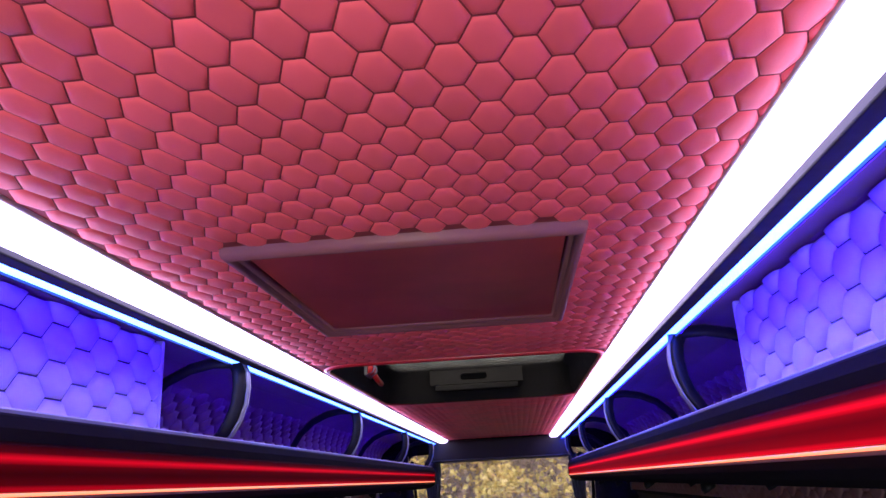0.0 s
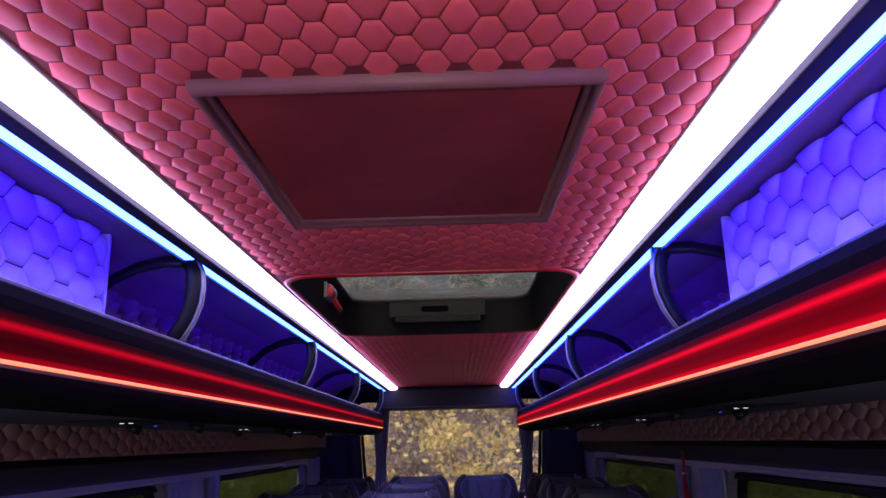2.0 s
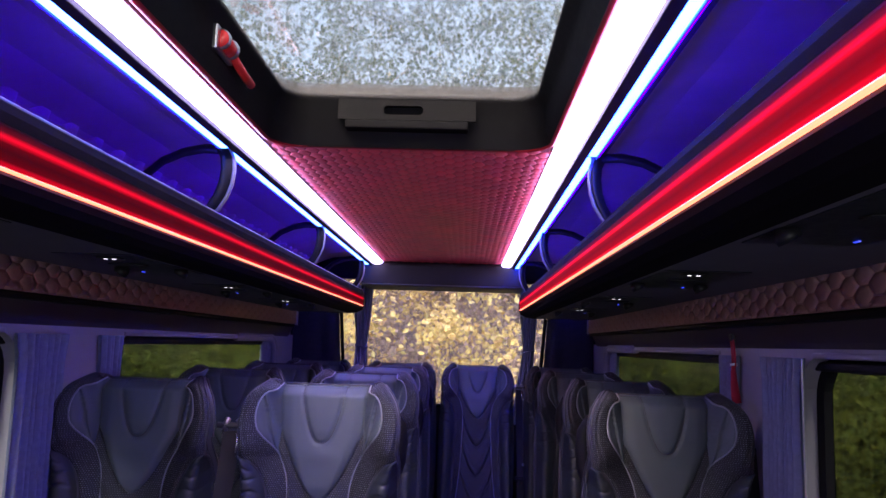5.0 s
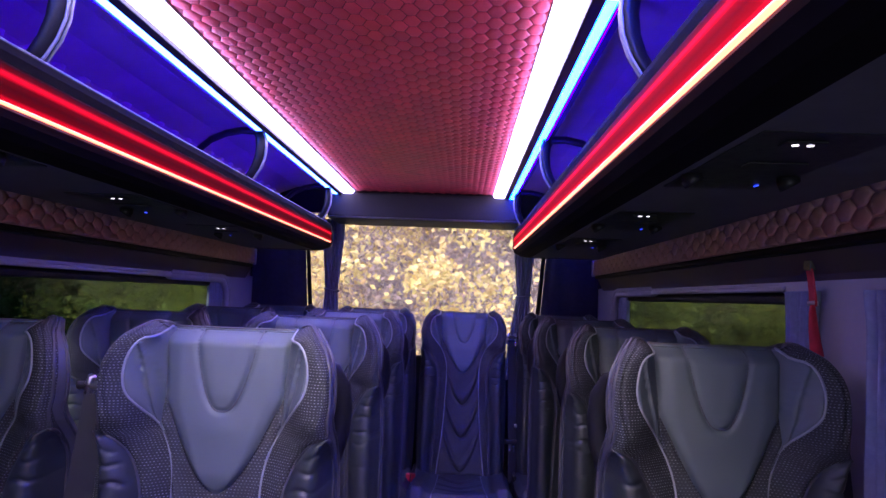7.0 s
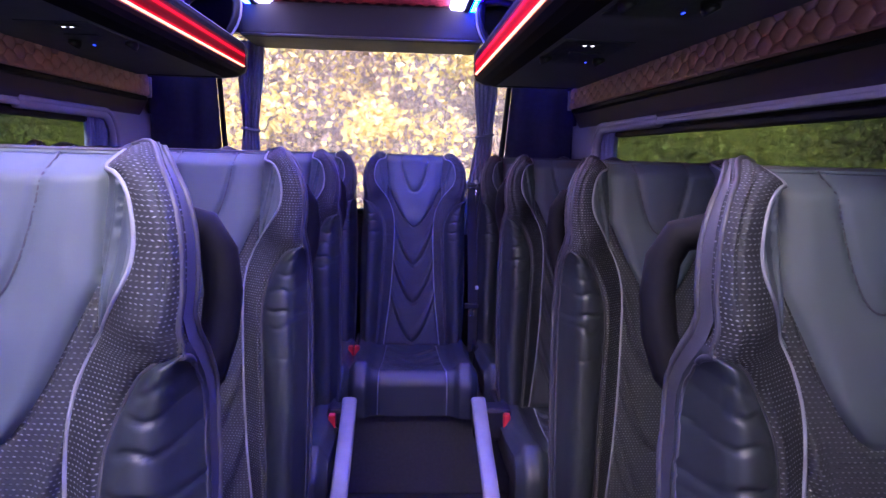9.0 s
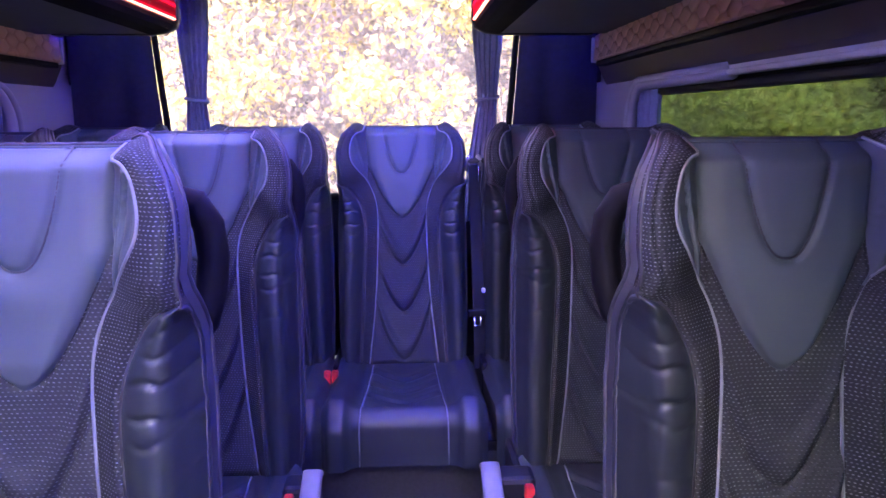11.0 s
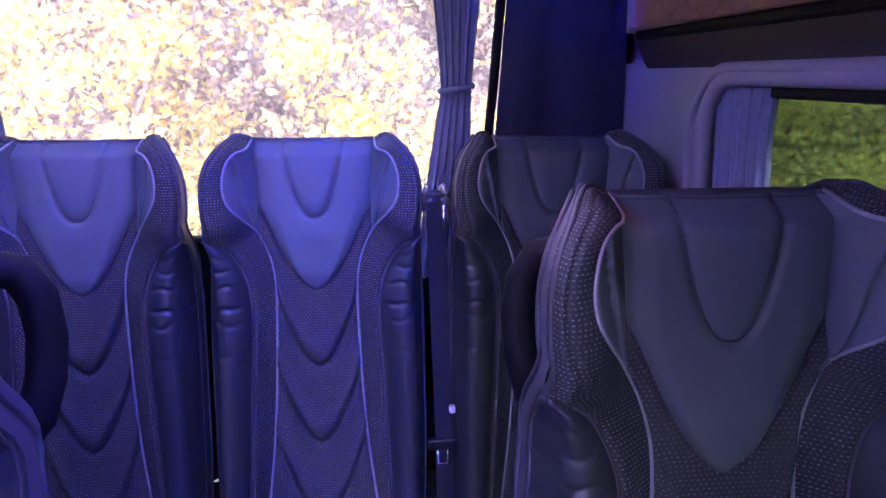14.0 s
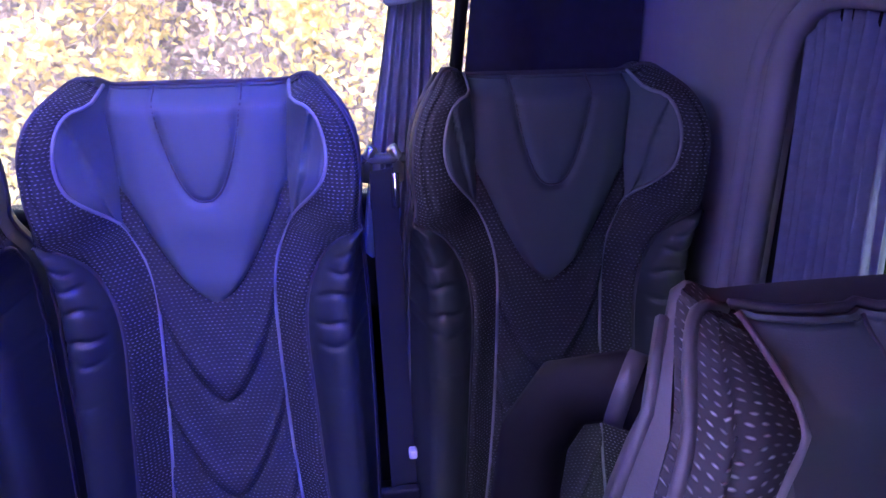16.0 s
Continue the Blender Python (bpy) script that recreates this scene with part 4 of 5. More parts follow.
def backrest_meshes():
    """The backrest's face, split along its seams into parts."""
    bands = []
    for z in ROWS:
        lim = (0.0, a_at(z), e_at(z), b_at(z), c_at(z), w_at(z))
        half = []
        for k, n in enumerate(COLS):
            half += [(k, lim[k] + (lim[k + 1] - lim[k]) * i / n) for i in range(n)]
        half.append((4, lim[5]))
        run, last, out = 0.0, face_point(0, z), []
        for sec, u in half:
            p = face_point(u, z)
            run += math.hypot(p[0] - last[0], p[1] - last[1])
            last = p
            out.append((sec, u, run))
        bands.append(out)

    def region(sec, z):
        if sec == 0:
            return "head_panel" if z > 0.917 else "centre_panel"
        if sec == 1 or (sec == 2 and z < 1.022):
            return "centre_panel" if z < 1.080 else "head_panel"
        if sec == 2:
            return "head_insert"
        return "wing" if sec == 3 or z > 1.031 else "side_bolster"

    # the weave runs with the length of the cloth, over the rounded top too
    mid, length = sum(COLS[:3]) + COLS[3] // 2, [ROWS[0]]
    for r in range(1, len(ROWS)):
        length.append(length[-1] + math.dist(face_point(bands[r][mid][1], ROWS[r]), face_point(bands[r - 1][mid][1], ROWS[r - 1])))

    store = {}
    for sgn in (-1, 1):
        for r in range(len(ROWS) - 1):
            zm = (ROWS[r] + ROWS[r + 1]) / 2
            for c in range(len(bands[r]) - 1):
                name = region(bands[r][c][0], zm)
                key = (name, 0 if name in ("head_panel", "centre_panel") else sgn)
                V, F, UV, seen = store.setdefault(key, ([], [], [], {}))
                ids = []
                for rr, cc in ((r, c), (r, c + 1), (r + 1, c + 1), (r + 1, c)):
                    u, z = sgn * bands[rr][cc][1], ROWS[rr]
                    k = (round(u, 6), rr)
                    if k not in seen:
                        seen[k] = len(V)
                        V.append(face_point(u, z))
                        UV.append((sgn * bands[rr][cc][2], length[rr] if name == "wing" else z))
                    ids.append(seen[k])
                F.append(tuple(ids) if sgn > 0 else tuple(ids[::-1]))
    look_of = {"head_panel": LEATHER_GREY, "centre_panel": FABRIC_FINE, "head_insert": LEATHER_GREY, "wing": FABRIC_MESH, "side_bolster": LEATHER_DARK}
    return [(name, mesh_of(name, V, F, look_of[name], True, UV)) for (name, _), (V, F, UV, _s) in store.items()]


def shell_depth(z):
    return (0.105 + 0.012 * sstep(0.98, 1.06, z)) * math.sqrt(max(0.0, 1 - max(0.0, (z - 1.02) / (Z_TOP - 1.02)) ** 2)) + 0.002


def shell_meshes():
    """The back half: a rounded shell closing the outline, with a paler gusset along each wing."""
    rows = ROWS[::8] + ROWS[-2:]
    n = 31
    V = []
    for z in rows:
        w, deep = w_at(z), shell_depth(z)
        for i in range(n):
            ang = math.pi * i / (n - 1)
            u = w * math.copysign(abs(math.cos(ang)) ** 0.60, math.cos(ang))
            y0 = (dip(u, z) - 1.06) * LEAN - forward(w, z)
            V.append((u, y0 + deep * math.sin(ang) ** 0.6 + 0.0005, dip(u, z)))
    faces = {0: [tuple(range(n))[::-1]], 1: [], -1: []}
    for r in range(len(rows) - 1):
        for i in range(n - 1):
            side = 0 if rows[r] < 1.02 or 0 < i < n - 2 else (1 if i == 0 else -1)
            faces[side].append((r * n + i, r * n + i + 1, (r + 1) * n + i + 1, (r + 1) * n + i))
    out = []
    for side, F in faces.items():
        used = sorted({i for f in F for i in f})
        at = {v: k for k, v in enumerate(used)}
        name = "wing_gusset" if side else "back_shell"
        out.append((name, mesh_of(name, [V[i] for i in used], [tuple(at[i] for i in f) for f in F], LEATHER_EDGE if side else LEATHER_SHELL)))
    return out


def cord(line, r, material, name, sgn=1):
    V, F = tube_mesh([(sgn * x, y, z) for x, y, z in line], r, 6)
    return mesh_of(name, V, F, material)


def on_face(u_of, z0, z1, lift=0.0012, n=60):
    out = []
    for i in range(n + 1):
        z = z0 + (z1 - z0) * i / n
        x, y, zz = face_point(u_of(z), z)
        out.append((x, y - lift, zz))
    return out


CUSH_BACK, CUSH_FRONT = -0.085, -0.545


def cushion_point(u, s):
    """The seat cushion: s runs from the back over the front edge."""
    if s < 0.80:
        k = s / 0.80
        y, z = CUSH_BACK + (CUSH_FRONT + 0.05 - CUSH_BACK) * k, 0.448 + 0.022 * k - 0.012 * math.sin(math.pi * k)
    else:
        a = (s - 0.80) / 0.20 * 1.9
        ang = min(a, math.pi / 2)
        y = CUSH_FRONT + 0.05 - 0.05 * math.sin(ang)
        z = 0.470 - 0.05 * (1 - math.cos(ang)) - max(0.0, a - math.pi / 2) * 0.30
    q = abs(u)
    up = 0.026 * sstep(0.125, 0.165, q) - 0.030 * sstep(0.195, 0.222, q) - 0.005 * bell(q - 0.145, 0.006)
    if q < 0.10:
        rise = 0.10 * (math.sqrt(q * q + 0.018 ** 2) - 0.018) / 0.085
        for tip in (0.30, 0.52, 0.74):
            up -= 0.007 * bell(s - tip + rise * 1.9, 0.018) - 0.003 * bell(s - tip + rise * 1.9 + 0.05, 0.04)
    up -= 0.004 * bell(q - 0.098 - 0.02 * s, 0.004)
    if s < 0.80:
        z += up
    else:
        t = sstep(0.8, 0.97, s)
        z += up * (1 - t)
        y -= up * t
    return (u, y, z)


def cushion_meshes():
    out = []
    for name, u0, u1, n, m in (("cushion_side", -0.222, -0.118, 14, LEATHER_DARK), ("cushion_centre", -0.118, 0.118, 36, LEATHER_DARK), ("cushion_side", 0.118, 0.222, 14, LEATHER_DARK)):
        V, F = [], []
        for j in range(61):
            for i in range(n + 1):
                V.append(cushion_point(u0 + (u1 - u0) * i / n, j / 60))
        for j in range(60):
            for i in range(n):
                a = j * (n + 1) + i
                F.append((a, a + n + 1, a + n + 2, a + 1))
        out.append((name, mesh_of(name, V, F, m)))
    bm = rbox(-0.219, 0.219, CUSH_FRONT + 0.012, -0.06, 0.355, 0.440, 0.02, 3)
    me = bpy.data.meshes.new("cushion_pan")
    bm.to_mesh(me)
    bm.free()
    me.materials.append(LEATHER_BLACK)
    out.append(("cushion_pan", me))
    return out


BACK, SHELL, CUSHION = backrest_meshes(), shell_meshes(), cushion_meshes()
CORDS = []
for sgn in (-1, 1):
    CORDS.append(("piping", cord(on_face(lambda z: b_at(z) + 0.001, 0.42, 1.2215, 0.0015, 110), 0.0024, PIPING, "piping", sgn)))
    CORDS.append(("edge_piping", cord(on_face(lambda z: w_at(z) - 0.0025, 1.01, 1.2215, 0.0, 90), 0.0034, PIPING_EDGE, "edge_piping", sgn)))
    CORDS.append(("bolster_piping", cord(on_face(lambda z: w_at(z) - 0.003, 0.42, 1.025, 0.001, 60), 0.0022, PIPING_DARK, "bolster_piping", sgn)))
    CORDS.append(("bolster_seam", cord(on_face(lambda z: c_at(z), 0.42, 1.030, 0.001, 50), 0.0030, PIPING_DARK, "bolster_seam", sgn)))
    flank = []
    for k in range(40):
        z = 0.44 + 0.772 * k / 39
        deep = shell_depth(z)
        w, ang = w_at(z), math.pi * 0.045
        flank.append((w * math.cos(ang) ** 0.60 + 0.001, (dip(w, z) - 1.06) * LEAN - forward(w, z) + deep * math.sin(ang) ** 0.6, dip(w, z)))
    CORDS.append(("flank_piping", cord(flank, 0.0032, PIPING_DARK, "flank_piping", sgn)))
    CORDS.append(("cushion_piping", cord([(lambda p: (p[0], p[1] - 0.001, p[2] + 0.001))(cushion_point(0.098 + 0.02 * s, s)) for s in [i / 40 for i in range(41)]], 0.0022, PIPING, "cushion_piping", sgn)))
u_run = [(-u, z) for u, z in U_LINE[:0:-1]] + U_LINE
CORDS.append(("head_seam", cord([(lambda p: (p[0], p[1] - 0.0007, p[2]))(face_point(u, min(z, Z_TOP - 0.002))) for u, z in u_run], 0.0013, PIPING_DARK, "head_seam")))
top_line = [(lambda p: (p[0], p[1] + 0.006, p[2] + 0.001))(face_point(-0.116 + 0.232 * i / 30, Z_TOP - 0.0003)) for i in range(31)]
CORDS.append(("top_piping", cord(top_line, 0.0028, PIPING_DARK, "top_piping")))


def simple_mesh(bm, material, name):
    bmesh.ops.recalc_face_normals(bm, faces=bm.faces)
    me = bpy.data.meshes.new(name)
    bm.to_mesh(me)
    bm.free()
    me.materials.append(material)
    return me


# which part of the seat each cord is sewn to
CORD_OWNER = {"piping": ("head_insert", True), "edge_piping": ("wing", True), "bolster_piping": ("side_bolster", True), "bolster_seam": ("side_bolster", True),
              "flank_piping": ("back_shell", False), "cushion_piping": ("cushion_side", True), "head_seam": ("head_panel", False), "top_piping": ("back_shell", False)}


def build_seat(at, label, handle=0, arm=0, buckle=0, stand=True):
    """One passenger seat; handle, arm and buckle say on which side they sit."""
    seat = thing("passenger_seat", (0, 0, 0), label, "seat", "passenger seats")
    made = {}
    for name, me in BACK + SHELL + CUSHION:
        x = sum(v.co.x for v in me.vertices) / len(me.vertices)
        side = 0 if abs(x) < 0.02 else (1 if x > 0 else -1)
        made[(name, side)] = put(name, me, seat)
    for name, me in CORDS:
        x = sum(v.co.x for v in me.vertices) / len(me.vertices)
        owner, sided = CORD_OWNER[name]
        put(name, me, made[(owner, (1 if x > 0 else -1) if sided else 0)])
    for x in (-0.15, 0.15):
        put("leg", simple_mesh(rbox(x - 0.022, x + 0.022, -0.40, -0.12, 0.0, 0.36, 0.006), BLACK_PLASTIC, "leg"), seat)
    put("recliner_cover", simple_mesh(rbox(-0.222, -0.205, -0.16, 0.02, 0.36, 0.47, 0.007), BLACK_PLASTIC, "recliner_cover"), seat)
    if handle:
        line = [(0.105, 0.080, 1.116), (0.145, 0.110, 1.128), (0.172, 0.120, 1.120), (0.188, 0.122, 1.092), (0.193, 0.120, 1.05), (0.190, 0.112, 1.005), (0.180, 0.098, 0.965), (0.155, 0.078, 0.935)]
        V, F = tube_mesh([(handle * x, y, z) for x, y, z in line], 0.021, 14)
        grab = put("grab_handle", mesh_of("grab_handle", V, F, RUBBER), seat, "black grab handle on the back of the seat")
        V, F = tube_mesh([(handle * 0.136, 0.104, 1.126), (handle * 0.145, 0.110, 1.128)], 0.0225, 14)
        put("handle_collar", mesh_of("handle_collar", V, F, GREY_PLASTIC), grab)
    if arm:
        ux = 0.250 if arm > 0 else 0.283
        line = [(ux, -0.185, 0.500), (ux, -0.20, 0.508), (ux + 0.002, -0.30, 0.483), (ux + 0.003, -0.42, 0.450), (ux + 0.003, -0.53, 0.418), (ux, -0.60, 0.375), (ux - 0.004, -0.62, 0.30)]
        V, F = [], []
        for x, y, z in line:
            for k in range(12):
                a = 2 * math.pi * k / 12
                V.append((arm * (x + 0.021 * math.copysign(abs(math.cos(a)) ** 0.6, math.cos(a))), y - 0.006 * math.sin(a), z + 0.012 * math.copysign(abs(math.sin(a)) ** 0.6, math.sin(a))))
        for i in range(len(line) - 1):
            for k in range(12):
                q = (i * 12 + k, (i + 1) * 12 + k, (i + 1) * 12 + (k + 1) % 12, i * 12 + (k + 1) % 12)
                F.append(q if arm < 0 else q[::-1])
        F += [tuple(range(12)), tuple(range(len(V) - 12, len(V)))]
        rest = put("armrest", mesh_of("armrest", V, F, ARM_GREY), seat, "silver-grey lowered armrest")
        put("armrest_pivot", simple_mesh(rbox(*sorted((arm * 0.19, arm * (ux + 0.015))), -0.24, -0.17, 0.40, 0.496, 0.012), BLACK_PLASTIC, "armrest_pivot"), rest)
    if buckle:
        V, F = tube_mesh([(buckle * 0.205, -0.20, 0.40), (buckle * 0.212, -0.245, 0.455)], 0.006, 8)
        stalk = mesh_of("buckle_stalk", V, F, BLACK_PLASTIC)
        x0, x1 = sorted((buckle * 0.196, buckle * 0.216))
        bm = rbox(x0, x1, -0.262, -0.236, 0.445, 0.486, 0.005)
        put("buckle_stalk", stalk, put("buckle", simple_mesh(bm, RED_PLASTIC, "buckle"), seat, "red belt buckle"))
    seat.location = at
    return seat


LBL = "charcoal leather seat with mesh wings"
ROW_Y = (2.005, 2.775, 3.535)
aisle_left = build_seat((-0.22, ROW_Y[0], 0), LBL + " beside the aisle", handle=1, buckle=1)
window_left = build_seat((-0.698, ROW_Y[0], 0), LBL + " beside the window", buckle=1)
single_right = build_seat((0.662, ROW_Y[0] + 0.02, 0), "single charcoal leather seat with mesh wings and grey piping", handle=-1, buckle=-1)
for y in ROW_Y[1:2]:
    copy_thing(aisle_left, pose(-0.22, y, 0))
    copy_thing(single_right, pose(0.699, y + 0.01, 0))
for y in ROW_Y[1:]:
    copy_thing(window_left, pose(-0.698, y, 0))
build_seat((-0.22, ROW_Y[2], 0), LBL + " and silver aisle armrest", handle=1, arm=1, buckle=1)
build_seat((0.681, ROW_Y[2] + 0.012, 0), "charcoal leather single passenger seat with a silver armrest", handle=-1, arm=-1, buckle=-1)
rear = build_seat((0.215, 4.27, 0), "charcoal leather seat of the rear bench facing the aisle", buckle=-1)
tagged(rear, group="rear bench seats")
tagged(build_seat((-0.22, 4.27, 0), "charcoal leather seat in the rear bench", buckle=1), group="rear bench seats")
corner = build_seat((0.682, 4.27, 0), "corner seat of the rear bench in shaded charcoal leather")
tagged(corner, group="rear bench seats")
tagged(copy_thing(corner, pose(-0.685, 4.27, 0)), "corner seat of the rear bench in charcoal leather")
plinth = thing("rear_plinth", (0, 4.2, 0), "dark carpeted plinth under the rear bench", "plinth")
part("box", rbox(-0.89, 0.89, 3.80, 4.55, 0.0, 0.350, 0.01), FLOOR_MAT, plinth)
part("edge_trim", rbox(-0.885, 0.885, 3.792, 3.806, 0.325, 0.354, 0.004), RUBBER, plinth, "black rubber edge trim")


# ---- seat belts ----
def ribbon(pts, width, across, thick=0.0016):
    """A flat strap along points; across is the direction of its width."""
    V, F = [], []
    a = Vector(across).normalized() * width / 2
    P = [Vector(p) for p in pts]
    for i, p in enumerate(P):
        t = (P[min(i + 1, len(P) - 1)] - P[max(i - 1, 0)]).normalized()
        nrm = t.cross(a).normalized() * thick / 2
        V += [p - a - nrm, p + a - nrm, p + a + nrm, p - a + nrm]
    for i in range(len(P) - 1):
        for k in range(4):
            F.append((i * 4 + k, i * 4 + (k + 1) % 4, i * 4 + 4 + (k + 1) % 4, i * 4 + 4 + k))
    F += [(3, 2, 1, 0), tuple(len(V) - 4 + k for k in range(4))]
    return V, F


def seat_belt(x, y, tongue=0.60, lean=0.0, side=1):
    """A belt that hangs beside a backrest from a steel guide."""
    belt = thing("seat_belt", (x, y, 0.4), "dark webbing seat belt hanging between seat backs", "seat belt", "seat belts")
    pts = [(x + lean * (1.07 - z) * 0.2, y + 0.050 + (z - 1.06) * LEAN - 0.055 * bell(z - 0.6, 0.25), z) for z in (1.075, 1.0, 0.9, 0.8, 0.7, 0.6, 0.5, 0.42)]
    V, F = ribbon(pts, 0.045, (1, 0.55 * side, 0))
    put("strap", mesh_of("strap", V, F, WEBBING, False), belt)
    gy = y + 0.06
    for dx in (-0.022, 0.022):
        V, F = tube_mesh([(x + dx, gy, 1.055), (x + dx, gy, 1.09), (x + dx * 0.6, gy - 0.006, 1.105)], 0.008, 8)
        put("guide_post", mesh_of("guide_post", V, F, STEEL), belt, "steel guide post")
    V, F = tube_mesh([(x - 0.042, gy, 1.088), (x + 0.042, gy, 1.088)], 0.008, 8)
    put("guide_bar", mesh_of("guide_bar", V, F, GREY_PLASTIC), belt)
    for dx in (-0.014, 0.016):
        V, F = tube_mesh([(x + dx, gy - 0.012, 1.07), (x + dx, gy - 0.018, 1.02)], 0.006, 8)
        put("guide_pin", mesh_of("guide_pin", V, F, CHROME), belt)
    ty = float(np.interp(tongue, [p[2] for p in pts[::-1]], [p[1] for p in pts[::-1]])) - 0.008
    tongue_part = part("tongue_grip", rbox(x - 0.028, x + 0.030, ty - 0.008, ty + 0.008, tongue - 0.004, tongue + 0.018, 0.004), BLACK_PLASTIC, belt)
    V, F = tube_mesh([(x - 0.008, ty, tongue), (x - 0.008, ty - 0.002, tongue - 0.035), (x + 0.012, ty - 0.002, tongue - 0.035), (x + 0.012, ty, tongue)], 0.0028, 6)
    put("tongue", mesh_of("tongue", V, F, CHROME), tongue_part, "chrome belt tongue")
    part("stop_button", rbox(x + 0.014, x + 0.026, ty - 0.012, ty + 0.002, tongue + 0.075, tongue + 0.09, 0.003), REFLECT_WHITE, belt)


for y in ROW_Y:
    seat_belt(-0.462, y - 0.02, 0.60, -0.2)
    seat_belt(0.892, y + 0.02, 0.62, 0.0, -1)
seat_belt(0.451, 4.265, 0.602, 0.08)
seat_belt(-0.452, 4.265, 0.60, 0.0)


# ---- curtains ----
def curtain(name, label, along, width_at, z0, z1, folds, depth, material, tie=None, group="curtains"):
    """Gathered cloth: along(k, z, d) places a point at share k of the width, d metres off the plane."""
    th = thing(name, along(0.5, z0, 0), label, "curtain", group)
    V, F = [], []
    n, m = folds * 10, 40
    for layer in (0, 1):
        for j in range(m + 1):
            z = z0 + (z1 - z0) * j / m
            sq = width_at(z)
            for i in range(n + 1):
                k = i / n
                wob = 0.35 * math.sin(3.1 * z + 7 * k)
                d = depth * (0.35 + 0.65 * min(1.0, sq)) * math.sin(2 * math.pi * folds * k + wob) + 0.3 * depth * math.sin(2 * math.pi * folds * 0.37 * k + 1.3)
                V.append(along(0.5 + (k - 0.5) * sq, z, d + layer * 0.003))
    for layer in (0, 1):
        o = layer * (m + 1) * (n + 1)
        for j in range(m):
            for i in range(n):
                a = o + j * (n + 1) + i
                q = (a, a + 1, a + n + 2, a + n + 1)
                F.append(q if layer else q[::-1])
    put("cloth", mesh_of("cloth", V, F, material), th)
    if tie:
        sq = width_at(tie)
        loop = []
        for i in range(24):
            ang = 2 * math.pi * i / 24
            loop.append(along(0.5 + 0.53 * sq * math.cos(ang), tie + 0.006 * math.cos(ang), 0.022 * math.sin(ang)))
        V, F = tube_mesh(loop, 0.007, 6, closed=True)
        put("tie_band", mesh_of("tie_band", V, F, material), th)
    return th


CURTAIN_CLOTH = plain("blue_grey_curtain_cloth", (0.19, 0.21, 0.30), 0.8, scale=70, wear=0.12, bump=0.4)
for s in (-1, 1):
    wid = lambda z: curve_at(z, [(0.85, 0.95), (1.05, 0.85), (1.22, 0.66), (1.29, 0.58), (1.36, 0.66), (1.5, 0.88), (1.66, 1.0)])
    cx = lambda z: (0.5175 if s > 0 else 0.484) + (0.03 if s > 0 else 0.0) * min(0.0, z - 1.29) * 3
    curtain("rear_curtain", "blue-grey gathered curtain tied back at the rear window", lambda k, z, d: (s * (cx(z) + (k - 0.5) * 0.118), 4.522 + d, z), wid, 0.86, 1.66, 5, 0.011, CURTAIN_CLOTH, 1.292)
    for y0, y1, f, cx0 in ((3.925, 4.095, 9, 0.924), (2.155, 2.275, 5, 0.890), (1.76, 1.96, 7, 0.888), (0.09, 0.20, 5, 0.890)):
        curtain("side_curtain", "blue-grey gathered curtain at the edge of a side window", lambda k, z, d: (s * (cx0 + d), y0 + (y1 - y0) * k + (0.012 * math.sin(z * 6) if y0 > 3 else 0.03 * (1.3 - z)), z),
                lambda z: curve_at(z, [(0.79, 1.0), (1.0, 0.96), (1.24, 0.94), (1.30, 1.05)]), 0.805, 1.312, f, 0.008, CURTAIN_CLOTH)

# window-edge strip, red pull strap and its bracket on the pillar
edge_strip = thing("window_edge_strip", (0.888, 1.747, 0.66), "pale aluminium strip at the window edge", "strip")
part("bar", rbox(0.884, 0.890, 1.744, 1.750, 0.80, 1.31, 0.002), SILVER, edge_strip)
strap = thing("red_pull_strap", (0.9, 2.15, 1.2), "red cloth pull strap hanging on the window pillar", "strap")
V, F = ribbon([(0.885, 2.172, 1.362), (0.882, 2.156, 1.335), (0.879, 2.142, 1.305), (0.877, 2.136, 1.285)], 0.026, (0, 1, 0.25), 0.004)
put("webbing", mesh_of("webbing", V, F, RED_WEB, False), strap)
V, F = tube_mesh([(0.876, 2.136, 1.288), (0.874, 2.132, 1.268), (0.873, 2.125, 1.235), (0.874, 2.117, 1.200), (0.876, 2.114, 1.186)], lambda k: 0.007 + 0.014 * k - 0.004 * max(0.0, k - 0.9) * 10, 12, flat=0.6)
put("grip", mesh_of("grip", V, F, RED_WEB), strap)
V, F = tube_mesh([(0.8765, 2.1365, 1.291), (0.8765, 2.1355, 1.284)], 0.010, 12)
put("collar", mesh_of("collar", V, F, STEEL), strap, "steel collar")
part("bracket", rbox(0.880, 0.896, 2.158, 2.186, 1.352, 1.372, 0.003), DARK_PLASTIC, strap)


# ---- outside ----
GROUND_Z = -0.75
V = [(-600, -600, GROUND_Z), (600, -600, GROUND_Z), (600, 600, GROUND_Z), (-600, 600, GROUND_Z)]
tagged(new("ground", mesh_of("ground", V, [(0, 1, 2, 3)], ASPHALT, False)), "grey asphalt around the vehicle", "ground", kind="structure")


